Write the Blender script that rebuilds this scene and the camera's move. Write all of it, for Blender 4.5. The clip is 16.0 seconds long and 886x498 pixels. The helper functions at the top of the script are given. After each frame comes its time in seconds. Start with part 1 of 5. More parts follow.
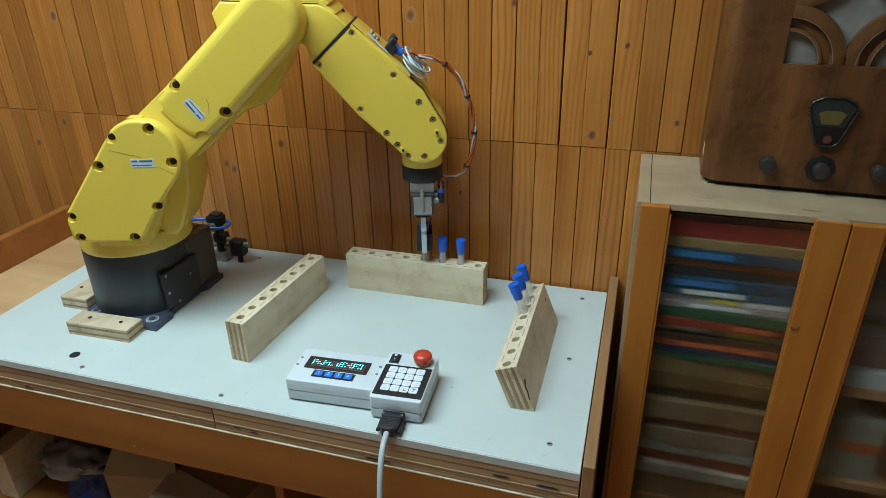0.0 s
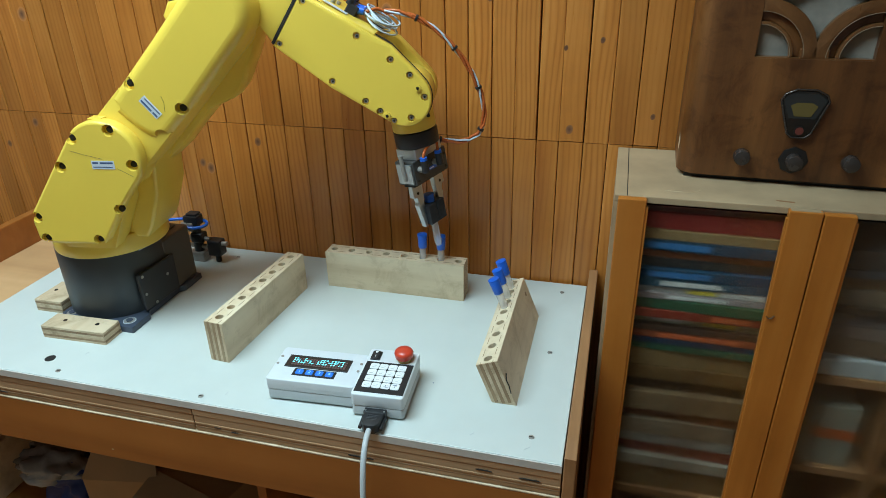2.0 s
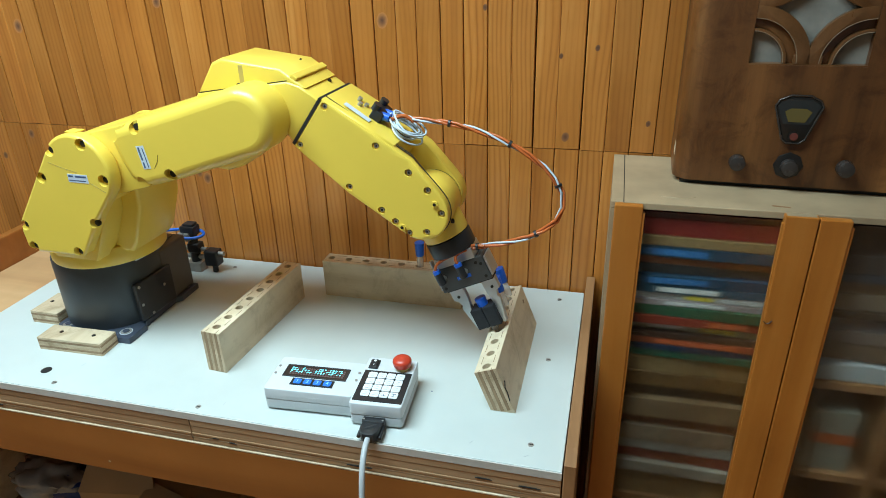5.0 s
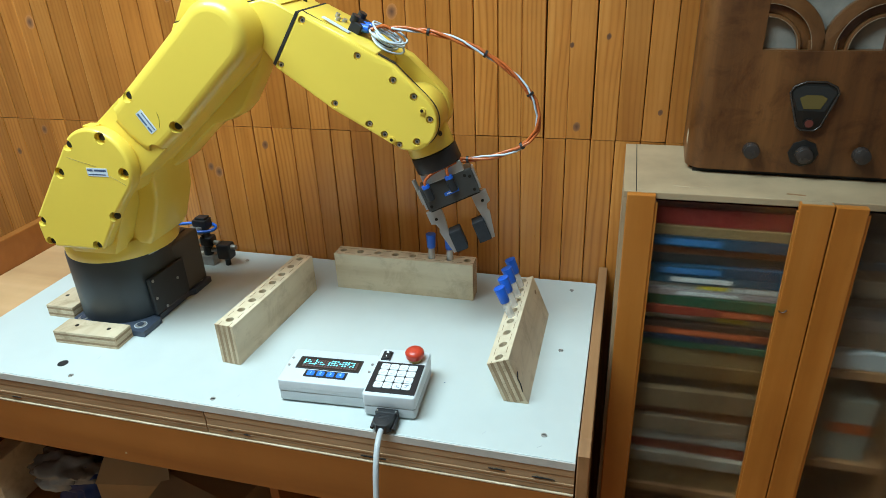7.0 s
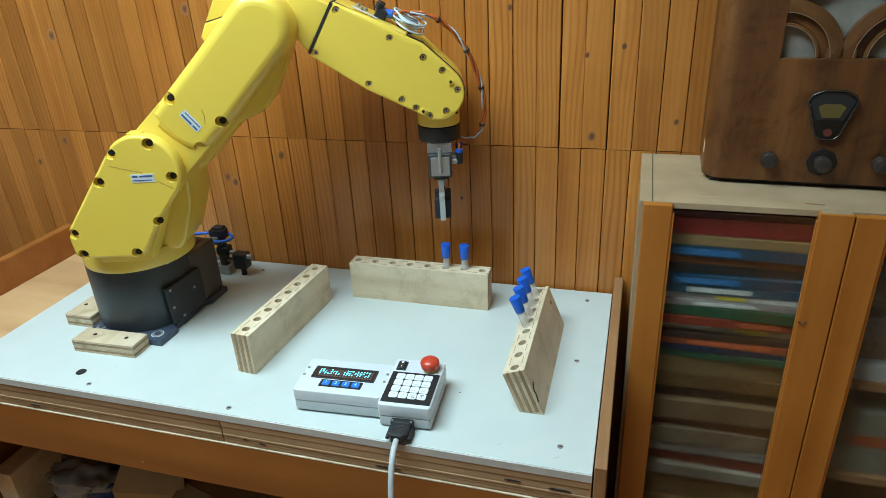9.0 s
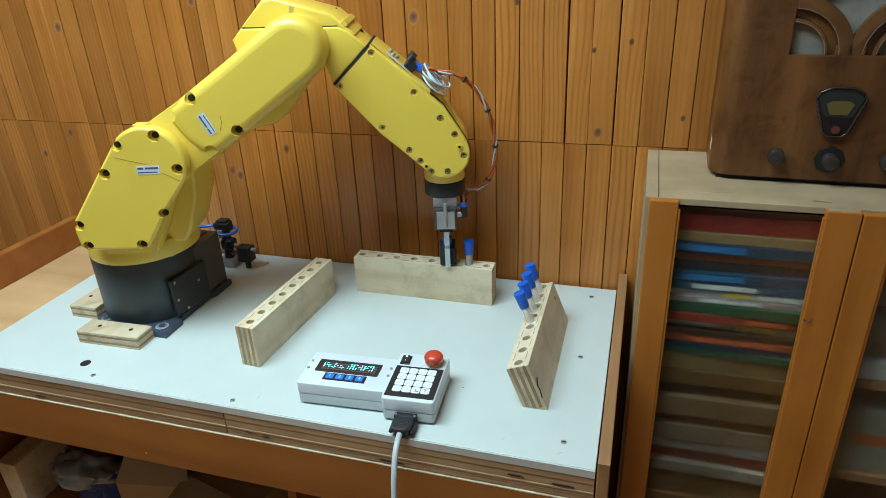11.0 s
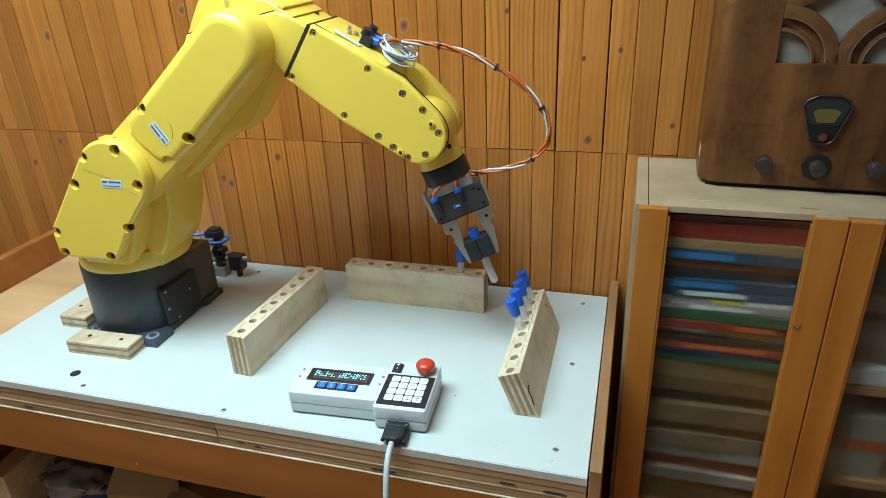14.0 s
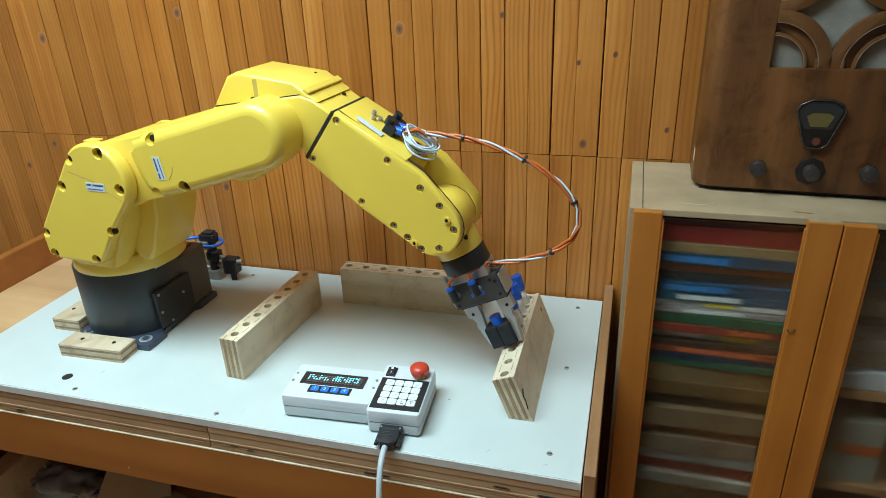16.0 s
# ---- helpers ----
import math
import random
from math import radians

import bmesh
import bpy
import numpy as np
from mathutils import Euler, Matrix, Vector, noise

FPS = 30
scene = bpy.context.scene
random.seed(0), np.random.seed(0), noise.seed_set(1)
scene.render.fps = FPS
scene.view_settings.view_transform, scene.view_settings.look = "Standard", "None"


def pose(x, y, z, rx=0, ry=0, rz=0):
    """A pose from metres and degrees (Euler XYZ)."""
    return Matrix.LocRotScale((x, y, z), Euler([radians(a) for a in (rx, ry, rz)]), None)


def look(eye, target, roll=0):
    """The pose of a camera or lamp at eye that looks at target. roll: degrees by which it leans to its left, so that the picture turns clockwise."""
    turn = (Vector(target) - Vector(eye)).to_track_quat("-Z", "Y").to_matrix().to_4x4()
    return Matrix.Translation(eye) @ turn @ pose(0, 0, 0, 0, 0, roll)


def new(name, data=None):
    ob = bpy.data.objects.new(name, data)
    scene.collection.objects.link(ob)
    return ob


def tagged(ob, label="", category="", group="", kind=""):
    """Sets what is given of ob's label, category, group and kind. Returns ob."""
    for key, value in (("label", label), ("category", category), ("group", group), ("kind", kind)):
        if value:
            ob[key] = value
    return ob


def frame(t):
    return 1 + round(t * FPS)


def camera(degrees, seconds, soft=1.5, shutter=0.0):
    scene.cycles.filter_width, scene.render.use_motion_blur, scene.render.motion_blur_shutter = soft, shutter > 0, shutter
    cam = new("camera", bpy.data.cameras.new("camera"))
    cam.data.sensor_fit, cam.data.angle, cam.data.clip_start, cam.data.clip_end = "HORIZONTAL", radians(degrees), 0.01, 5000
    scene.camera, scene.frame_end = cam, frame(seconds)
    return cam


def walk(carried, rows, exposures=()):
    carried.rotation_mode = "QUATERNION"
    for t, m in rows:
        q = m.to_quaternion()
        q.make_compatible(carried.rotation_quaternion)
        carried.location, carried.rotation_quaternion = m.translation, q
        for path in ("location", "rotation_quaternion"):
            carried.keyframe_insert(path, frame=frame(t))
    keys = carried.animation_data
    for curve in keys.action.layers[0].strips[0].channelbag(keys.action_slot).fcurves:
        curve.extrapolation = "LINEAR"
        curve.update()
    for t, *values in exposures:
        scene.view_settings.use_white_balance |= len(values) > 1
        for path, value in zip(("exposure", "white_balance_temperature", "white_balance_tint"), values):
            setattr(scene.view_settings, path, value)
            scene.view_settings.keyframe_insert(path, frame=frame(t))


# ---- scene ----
cam = camera(67.9, 16.0, soft=0.55)
PATH = [
    (0, (0.024, -0.672, 0.652), (-0.506, 1.044, -0.228), -1.2),
    (0.5, (0.022, -0.673, 0.65), (-0.481, 1.051, -0.229), -1.1),
    (1, (0.025, -0.673, 0.651), (-0.464, 1.054, -0.232), -1.3),
    (1.5, (0.024, -0.673, 0.652), (-0.459, 1.054, -0.234), -1.4),
    (2, (0.027, -0.672, 0.65), (-0.448, 1.056, -0.239), -1.3),
    (2.5, (0.028, -0.672, 0.648), (-0.445, 1.059, -0.235), -1.5),
    (3, (0.027, -0.673, 0.646), (-0.436, 1.066, -0.227), -1.5),
    (3.5, (0.028, -0.671, 0.649), (-0.438, 1.067, -0.224), -1.7),
    (4, (0.026, -0.673, 0.649), (-0.439, 1.07, -0.213), -1.6),
    (6.5, (0.026, -0.674, 0.646), (-0.458, 1.058, -0.228), -2.1),
    (7, (0.024, -0.674, 0.646), (-0.472, 1.051, -0.237), -2.5),
    (7.5, (0.023, -0.673, 0.645), (-0.488, 1.049, -0.235), -2.7),
    (8, (0.023, -0.672, 0.646), (-0.495, 1.051, -0.227), -2.7),
    (8.5, (0.022, -0.673, 0.645), (-0.501, 1.052, -0.221), -2.8),
    (9, (0.021, -0.675, 0.646), (-0.516, 1.052, -0.208), -3.0),
    (11.5, (0.018, -0.676, 0.643), (-0.527, 1.043, -0.222), -2.6),
    (12, (0.019, -0.673, 0.647), (-0.529, 1.049, -0.207), -2.8),
    (12.5, (0.018, -0.675, 0.649), (-0.528, 1.051, -0.202), -2.7),
    (13, (0.019, -0.675, 0.647), (-0.514, 1.054, -0.206), -2.7),
    (13.5, (0.021, -0.674, 0.645), (-0.512, 1.057, -0.202), -2.8),
    (14, (0.021, -0.675, 0.647), (-0.505, 1.058, -0.202), -2.6),
    (14.5, (0.021, -0.675, 0.645), (-0.492, 1.063, -0.2), -2.4),
    (15, (0.023, -0.675, 0.644), (-0.486, 1.07, -0.19), -2.3),
    (15.5, (0.022, -0.676, 0.645), (-0.484, 1.07, -0.19), -2.3),
    (16, (0.024, -0.674, 0.643), (-0.493, 1.068, -0.191), -2.3),
]
walk(cam, [(t, look(eye, target, roll)) for t, eye, target, roll in PATH],
     exposures=[(0, -0.28), (1, -0.15), (2, -0.09), (3.5, 0.1), (7, 0.18), (9, 0.05), (12.5, -0.01), (14.5, 0.24), (16, 0.12)])

# ---- world, lights ----
world = bpy.data.worlds.new("world")
scene.world = world
world.use_nodes = True
world.node_tree.nodes["Background"].inputs[0].default_value = (0.9, 0.95, 1.0, 1)
world.node_tree.nodes["Background"].inputs[1].default_value = 0.03
LAMP = (-0.8, -0.36, 1.66)
lamp_data = bpy.data.lights.new("ceiling_lamp_light", "AREA")
lamp_data.shape, lamp_data.size, lamp_data.size_y = "RECTANGLE", 1.25, 0.7
lamp_data.energy, lamp_data.color = 49.0, (0.66, 0.94, 1.06)
lamp_light = new("ceiling_lamp_light", lamp_data)
lamp_light.matrix_world = pose(*LAMP)


# ---- materials ----
def shader(name, color=(0.5, 0.5, 0.5), rough=0.5, metal=0.0, **more):
    m = bpy.data.materials.new(name)
    m.use_nodes = True
    p = m.node_tree.nodes["Principled BSDF"]
    p.inputs["Base Color"].default_value = (*color, 1)
    p.inputs["Roughness"].default_value = rough
    p.inputs["Metallic"].default_value = metal
    for k, v in more.items():
        p.inputs[k.replace("_", " ")].default_value = v
    return m


def node(m, kind, **values):
    n = m.node_tree.nodes.new(kind)
    for k, v in values.items():
        if k in n.inputs:
            n.inputs[k].default_value = v
    return n


def wire(m, a, b):
    m.node_tree.links.new(a, b)


def ramp(m, fac, stops):
    r = node(m, "ShaderNodeValToRGB")
    while len(r.color_ramp.elements) < len(stops):
        r.color_ramp.elements.new(0.5)
    for e, (at, c) in zip(r.color_ramp.elements, stops):
        e.position, e.color = at, (*c, 1)
    wire(m, fac, r.inputs[0])
    return r.outputs[0]


def mixed(m, kind, fac, a, b):
    x = node(m, "ShaderNodeMix")
    x.data_type, x.blend_type = "RGBA", kind
    for sock, v in ((x.inputs[0], fac), (x.inputs[6], a), (x.inputs[7], b)):
        if isinstance(v, (int, float)):
            sock.default_value = v
        elif isinstance(v, tuple):
            sock.default_value = (*v, 1)
        else:
            wire(m, v, sock)
    return x.outputs[2]


def coords(m, scale=(1, 1, 1), shift=None, rot=(0, 0, 0)):
    tc = node(m, "ShaderNodeTexCoord")
    mp = node(m, "ShaderNodeMapping")
    mp.inputs["Scale"].default_value = scale
    mp.inputs["Rotation"].default_value = rot
    wire(m, tc.outputs["Object"], mp.inputs[0])
    if shift is not None:
        wire(m, shift, mp.inputs["Location"])
    return mp.outputs[0]


def random_shift(m, amount=9.0):
    info = node(m, "ShaderNodeObjectInfo")
    mul = node(m, "ShaderNodeVectorMath")
    mul.operation = "SCALE"
    comb = node(m, "ShaderNodeCombineXYZ")
    wire(m, info.outputs["Random"], comb.inputs[0])
    wire(m, info.outputs["Random"], comb.inputs[2])
    wire(m, comb.outputs[0], mul.inputs[0])
    mul.inputs["Scale"].default_value = amount
    return mul.outputs[0], info.outputs["Random"]


def noise_tex(m, vec, scale, detail=4.0, rough=0.55, dist=0.0):
    n = node(m, "ShaderNodeTexNoise", Scale=scale, Detail=detail, Roughness=rough, Distortion=dist)
    wire(m, vec, n.inputs["Vector"])
    return n.outputs["Fac"]


def bump(m, height, strength=0.2, dist=0.002):
    b = node(m, "ShaderNodeBump", Strength=strength, Distance=dist)
    wire(m, height, b.inputs["Height"])
    wire(m, b.outputs[0], m.node_tree.nodes["Principled BSDF"].inputs["Normal"])


def base(m, sock):
    wire(m, sock, m.node_tree.nodes["Principled BSDF"].inputs["Base Color"])


def rough_by(m, sock, lo, hi):
    r = node(m, "ShaderNodeMapRange")
    wire(m, sock, r.inputs["Value"])
    r.inputs["To Min"].default_value, r.inputs["To Max"].default_value = lo, hi
    wire(m, r.outputs[0], m.node_tree.nodes["Principled BSDF"].inputs["Roughness"])


def wood(name, dark, mid, light, along="z", rough=0.4, grain=1.0, knots=0.0, tone=0.35, stripe=0.12, own=True, stain=0.0):
    """Lengthwise grain; each object takes its own stretch of the tree."""
    m = shader(name, mid, rough)
    sh, rnd = random_shift(m)
    s = {"x": (0.9, 12, 12), "y": (12, 0.9, 12), "z": (12, 12, 0.9)}[along]
    if not own:
        sh = None
    v = coords(m, tuple(k * grain for k in s), sh)
    big = noise_tex(m, v, 1.3, 3.0, 0.5, 0.8)
    w = node(m, "ShaderNodeTexWave", Scale=2.6, Distortion=16.0, Detail=1.0)
    w.inputs["Detail Scale"].default_value = 0.35
    w.bands_direction = "X" if along != "x" else "Y"
    wire(m, coords(m, tuple((k if k > 1 else 2.6) * grain for k in s), sh), w.inputs["Vector"])
    lines = ramp(m, w.outputs["Fac"], [(0.0, (0.2, 0.2, 0.2)), (0.25, (0.44, 0.44, 0.44)), (1.0, (0.6, 0.6, 0.6))])
    fine = noise_tex(m, v, 24.0, 5.0, 0.7)
    # some boards show their grain plainly, most hardly
    plain = ramp(m, rnd, [(0.0, (1 - stripe,) * 3), (0.55, (1 - stripe * 0.5,) * 3), (0.6, (1 - stripe * 1.9,) * 3), (0.68, (1 - stripe * 0.4,) * 3), (0.85, (1 - stripe * 0.6,) * 3), (0.9, (1 - stripe * 1.7,) * 3), (1.0, (1 - stripe * 0.5,) * 3)])
    g = mixed(m, "MIX", plain, lines, big)
    g = mixed(m, "MIX", 0.15, g, fine)
    col = ramp(m, g, [(0.27, dark), (0.5, mid), (0.73, light)])
    shade = ramp(m, rnd, [(0.0, (1 - tone, 1 - tone * 1.1, 1 - tone * 1.25)), (1.0, (1.0, 1.0, 1.0))])
    col = mixed(m, "MULTIPLY", 1.0, col, shade)
    if knots:
        ks = {"x": (8, 14, 0), "y": (14, 8, 0), "z": (14, 0, 8)}[along]
        vo = node(m, "ShaderNodeTexVoronoi", Scale=knots, Randomness=1.0)
        wire(m, coords(m, ks, sh), vo.inputs["Vector"])
        k = ramp(m, vo.outputs["Distance"], [(0.035, (0.14, 0.07, 0.05)), (0.05, (0.4, 0.24, 0.16)), (0.07, (0.6, 0.42, 0.3)), (0.15, (1, 1, 1))])
        col = mixed(m, "MULTIPLY", 0.9, col, k)
    if stain:
        spots = noise_tex(m, coords(m, (1, 1, 1)), 22.0, 6.0, 0.7, 0.6)
        col = mixed(m, "MULTIPLY", stain, col, ramp(m, spots, [(0.34, (0.5, 0.4, 0.3)), (0.52, (1, 1, 1))]))
    dirt = noise_tex(m, coords(m, (3, 3, 3)), 2.0, 4.0, 0.6)
    col = mixed(m, "MULTIPLY", 0.5, col, ramp(m, dirt, [(0.3, (0.7, 0.66, 0.6)), (0.65, (1, 1, 1))]))
    base(m, col)
    rough_by(m, fine, rough - 0.08, rough + 0.14)
    bump(m, fine, 0.12, 0.001)
    return m


def speckled(name, color, rough, amount=0.18, scale=40.0, metal=0.0, bumpy=0.05, wear=None):
    m = shader(name, color, rough, metal)
    v = coords(m)
    a = noise_tex(m, v, scale, 4.0)
    b = noise_tex(m, v, scale / 12, 3.0)
    f = mixed(m, "MIX", 0.5, a, b)
    lo = tuple(c * (1 - amount) for c in color)
    hi = tuple(min(1.0, c * (1 + amount * 0.6)) for c in color)
    col = ramp(m, f, [(0.3, lo), (0.7, hi)])
    if wear:
        sp = noise_tex(m, v, scale * 2.2, 2.0, 0.5)
        col = mixed(m, "MIX", ramp(m, sp, [(0.72, (0, 0, 0)), (0.76, (1, 1, 1))]), col, wear)
    base(m, col)
    rough_by(m, f, rough - 0.06, rough + 0.1)
    bump(m, a, bumpy, 0.001)
    return m


PINE = wood("varnished_pine", (0.38, 0.112, 0.017), (0.57, 0.207, 0.039), (0.72, 0.305, 0.076), "z", 0.28, 1.0, 0, 0.29, 0.34)
def knot_wood():
    m = shader("pine_knot", (0.3, 0.12, 0.05), 0.35)
    v = coords(m, (1, 1, 0.74))
    ln = node(m, "ShaderNodeVectorMath")
    ln.operation = "LENGTH"
    wire(m, v, ln.inputs[0])
    wob = noise_tex(m, coords(m), 260.0, 3.0, 0.6)
    sum_ = node(m, "ShaderNodeMath")
    sum_.operation = "MULTIPLY_ADD"
    wire(m, wob, sum_.inputs[0])
    sum_.inputs[1].default_value = 0.004
    wire(m, ln.outputs["Value"], sum_.inputs[2])
    base(m, ramp(m, sum_.outputs[0], [(0.002, (0.07, 0.026, 0.014)), (0.005, (0.19, 0.08, 0.04)), (0.0085, (0.3, 0.12, 0.045)), (0.012, (0.5, 0.19, 0.055))]))
    return m


KNOT = knot_wood()
WALLBACK = shader("dark_gap", (0.05, 0.025, 0.01), 0.8)
LAMINATE = speckled("white_laminate", (0.585, 0.62, 0.59), 0.34, 0.05, 18.0, 0, 0.02)
LAMINATE_EDGE = speckled("grey_laminate_edge", (0.58, 0.55, 0.51), 0.5, 0.15, 60.0)
APRON = wood("brown_apron_wood", (0.27, 0.08, 0.014), (0.36, 0.117, 0.022), (0.44, 0.155, 0.035), "x", 0.4, 0.7, 0, 0.1)
ORANGE = wood("orange_varnished_wood", (0.42, 0.125, 0.016), (0.52, 0.172, 0.025), (0.6, 0.225, 0.042), "z", 0.35, 0.7, 0, 0.15, 0.05)
DESK = wood("pale_desk_wood", (0.54, 0.3, 0.14), (0.66, 0.39, 0.19), (0.74, 0.47, 0.25), "x", 0.4, 0.6, 0, 0.05, 0.04)
SIDE = wood("worn_side_wood", (0.27, 0.125, 0.05), (0.38, 0.185, 0.078), (0.5, 0.27, 0.13), "y", 0.5, 0.8, 0, 0.1)
PARQUET = wood("orange_floor_wood", (0.38, 0.14, 0.03), (0.52, 0.215, 0.055), (0.62, 0.29, 0.085), "x", 0.3, 0.8, 0, 0.3)
BIRCH = wood("birch_face", (0.6, 0.44, 0.27), (0.78, 0.63, 0.43), (0.86, 0.73, 0.54), "y", 0.5, 0.7, 0, 0.1, 0.1, stain=0.4)
PLY_PALE = wood("ply_pale_layer", (0.54, 0.39, 0.24), (0.71, 0.55, 0.37), (0.83, 0.69, 0.5), "y", 0.6, 1.2, 0, 0.12, 0.1, stain=0.6)
PLY_DARK = wood("ply_dark_layer", (0.27, 0.16, 0.08), (0.39, 0.25, 0.14), (0.5, 0.35, 0.21), "y", 0.65, 1.0, 0, 0.2)
PLY_RAW = wood("raw_ply_strip", (0.27, 0.13, 0.055), (0.47, 0.275, 0.14), (0.64, 0.43, 0.26), "x", 0.75, 1.4, 0, 0.2)
BEIGE = speckled("beige_painted_board", (0.43, 0.3, 0.175), 0.45, 0.35, 14.0)
WALNUT = wood("dark_radio_walnut", (0.042, 0.014, 0.004), (0.13, 0.046, 0.012), (0.25, 0.098, 0.027), "z", 0.34, 0.8, 0, 0.0, 0.03, own=False, stain=0.8)
WALNUT_LIGHT = wood("fretwork_walnut", (0.085, 0.032, 0.01), (0.14, 0.056, 0.018), (0.2, 0.085, 0.03), "z", 0.28, 0.8, 0, 0.0, 0.05, own=False, stain=0.5)
# pale colour for fret edges: their wear and their highlight together
WORN_GLINT = speckled("worn_glinting_edge", (0.26, 0.18, 0.115), 0.4, 0.5, 60.0)
CLOTH = speckled("speaker_cloth", (0.27, 0.24, 0.2), 0.9, 0.6, 20.0)
BLACKISH = speckled("black_plastic", (0.018, 0.018, 0.02), 0.4, 0.3, 60.0)
SCRATCH = shader("dirty_scratch", (0.3, 0.19, 0.03), 0.5)
KNOB = speckled("dark_bakelite", (0.04, 0.03, 0.026), 0.25, 0.3, 60.0)
BRONZE = speckled("dark_bronze_bezel", (0.03, 0.026, 0.024), 0.38, 0.3, 50.0, 0.6)
SPINE_YELLOW = speckled("yellow_spine", (0.75, 0.6, 0.06), 0.5, 0.3, 90.0)
SPINE_WHITE = speckled("white_spine", (0.72, 0.72, 0.7), 0.5, 0.4, 90.0)
SPINE_RED = speckled("red_spine", (0.62, 0.13, 0.04), 0.5, 0.3, 60.0)
SPINE_BLUE = speckled("blue_spine", (0.03, 0.17, 0.42), 0.5, 0.3, 60.0)
# lighter bronze that stands in for the highlight on the bezel edge
RIM_GLINT = speckled("bronze_edge_highlight", (0.085, 0.07, 0.062), 0.25, 0.4, 50.0, 0.7)
AMBER = shader("amber_dial", (0.12, 0.085, 0.025), 0.25)
REDDOT = shader("red_badge", (0.13, 0.03, 0.022), 0.3)
YELLOW = speckled("yellow_robot_paint", (0.86, 0.60, 0.08), 0.32, 0.05, 9.0, 0, 0.012)
YELLOW.node_tree.nodes["Principled BSDF"].inputs["Coat Weight"].default_value = 0.25
GREY = speckled("dark_grey_robot_paint", (0.045, 0.052, 0.058), 0.4, 0.12, 30.0, 0, 0.03)
GREY_METAL = speckled("brown_grey_cover", (0.085, 0.075, 0.062), 0.4, 0.1, 20.0)
BLUEGREY = speckled("worn_base_plate", (0.06, 0.075, 0.11), 0.42, 0.35, 50.0, 0.1, 0.05, (0.2, 0.22, 0.25))
GAP = shader("black_gap", (0.012, 0.011, 0.01), 0.7)
STEEL = speckled("bolt_steel", (0.4, 0.38, 0.35), 0.35, 0.25, 80.0, 0.5)
DARKBOLT = speckled("black_oxide_bolt", (0.03, 0.026, 0.02), 0.4, 0.2, 80.0, 0.6)
ALU = speckled("milled_aluminium", (0.55, 0.56, 0.57), 0.36, 0.12, 60.0, 0.85)
GUN = speckled("grey_anodised_body", (0.085, 0.085, 0.083), 0.38, 0.15, 60.0, 0.5)
FOAM = speckled("black_rubber_pad", (0.022, 0.023, 0.027), 0.85, 0.5, 130.0, 0, 0.6)
BLUE = speckled("blue_plastic", (0.01, 0.115, 0.6), 0.32, 0.1, 30.0)
BLUE_HOSE = shader("blue_hose", (0.02, 0.13, 0.6), 0.3)
LABEL = shader("silver_label", (0.62, 0.68, 0.74), 0.35)
INK = shader("label_ink", (0.06, 0.1, 0.2), 0.5)
CLEAR = shader("clear_plastic", (0.82, 0.85, 0.86), 0.08, 0.0, Alpha=0.34)
ORANGE_TUBE = shader("orange_air_tube", (0.52, 0.12, 0.03), 0.22)
WHITE_WIRE = shader("white_wire", (0.55, 0.62, 0.68), 0.4)
CASE = speckled("pale_grey_case", (0.68, 0.71, 0.735), 0.42, 0.05, 90.0, 0, 0.04)
CASE_LOW = speckled("grey_case_base", (0.52, 0.54, 0.55), 0.45, 0.05, 90.0, 0, 0.04)
SCREEN = shader("lcd_glass", (0.035, 0.028, 0.024), 0.15)
CELL = shader("lcd_idle_cell", (0.1, 0.06, 0.058), 0.3)
GLYPH = shader("lcd_glyph", (0.05, 0.4, 0.45), 0.4, 0.0, Emission_Color=(0.15, 0.8, 0.95, 1), Emission_Strength=3.0)
KEYBLUE = shader("blue_lit_key", (0.015, 0.13, 0.5), 0.35, 0.0, Emission_Color=(0.02, 0.25, 0.9, 1), Emission_Strength=0.35)
KEYINK = shader("pale_blue_digit", (0.3, 0.6, 0.85), 0.4, 0.0, Emission_Color=(0.2, 0.6, 0.95, 1), Emission_Strength=0.3)
KEYWHITE = shader("white_key", (0.78, 0.8, 0.82), 0.35)
RED = speckled("red_mushroom_button", (0.60, 0.055, 0.025), 0.28, 0.06, 20.0)
COLLAR = shader("yellow_collar", (0.5, 0.36, 0.1), 0.4)
CABLE_GREY = shader("grey_cable_sheath", (0.5, 0.52, 0.53), 0.45)
CARD = speckled("cardboard", (0.36, 0.245, 0.14), 0.8, 0.2, 12.0)
BLUEBAG = speckled("blue_bag_plastic", (0.015, 0.045, 0.24), 0.4, 0.5, 15.0)
FILM = speckled("crumpled_clear_bag", (0.3, 0.31, 0.33), 0.22, 0.6, 14.0)
BOUNCE_PLASTER = speckled("bounce_plaster", (0.6, 0.57, 0.52), 0.8, 0.1, 4.0)
LAMPGLOW = shader("lamp_diffuser", (0.9, 0.9, 0.9), 0.4, 0.0, Emission_Color=(1, 0.97, 0.93, 1), Emission_Strength=3.0)


def ribbed_glass():
    m = shader("ribbed_glass", (0.72, 0.69, 0.63), 0.24, 0.0, Transmission_Weight=1.0, IOR=1.2)
    w = node(m, "ShaderNodeTexWave", Scale=600.0, Distortion=0.2)
    w.bands_direction = "X"
    wire(m, coords(m), w.inputs["Vector"])
    bump(m, w.outputs["Fac"], 0.8, 0.0006)
    return m


RIBBED = ribbed_glass()


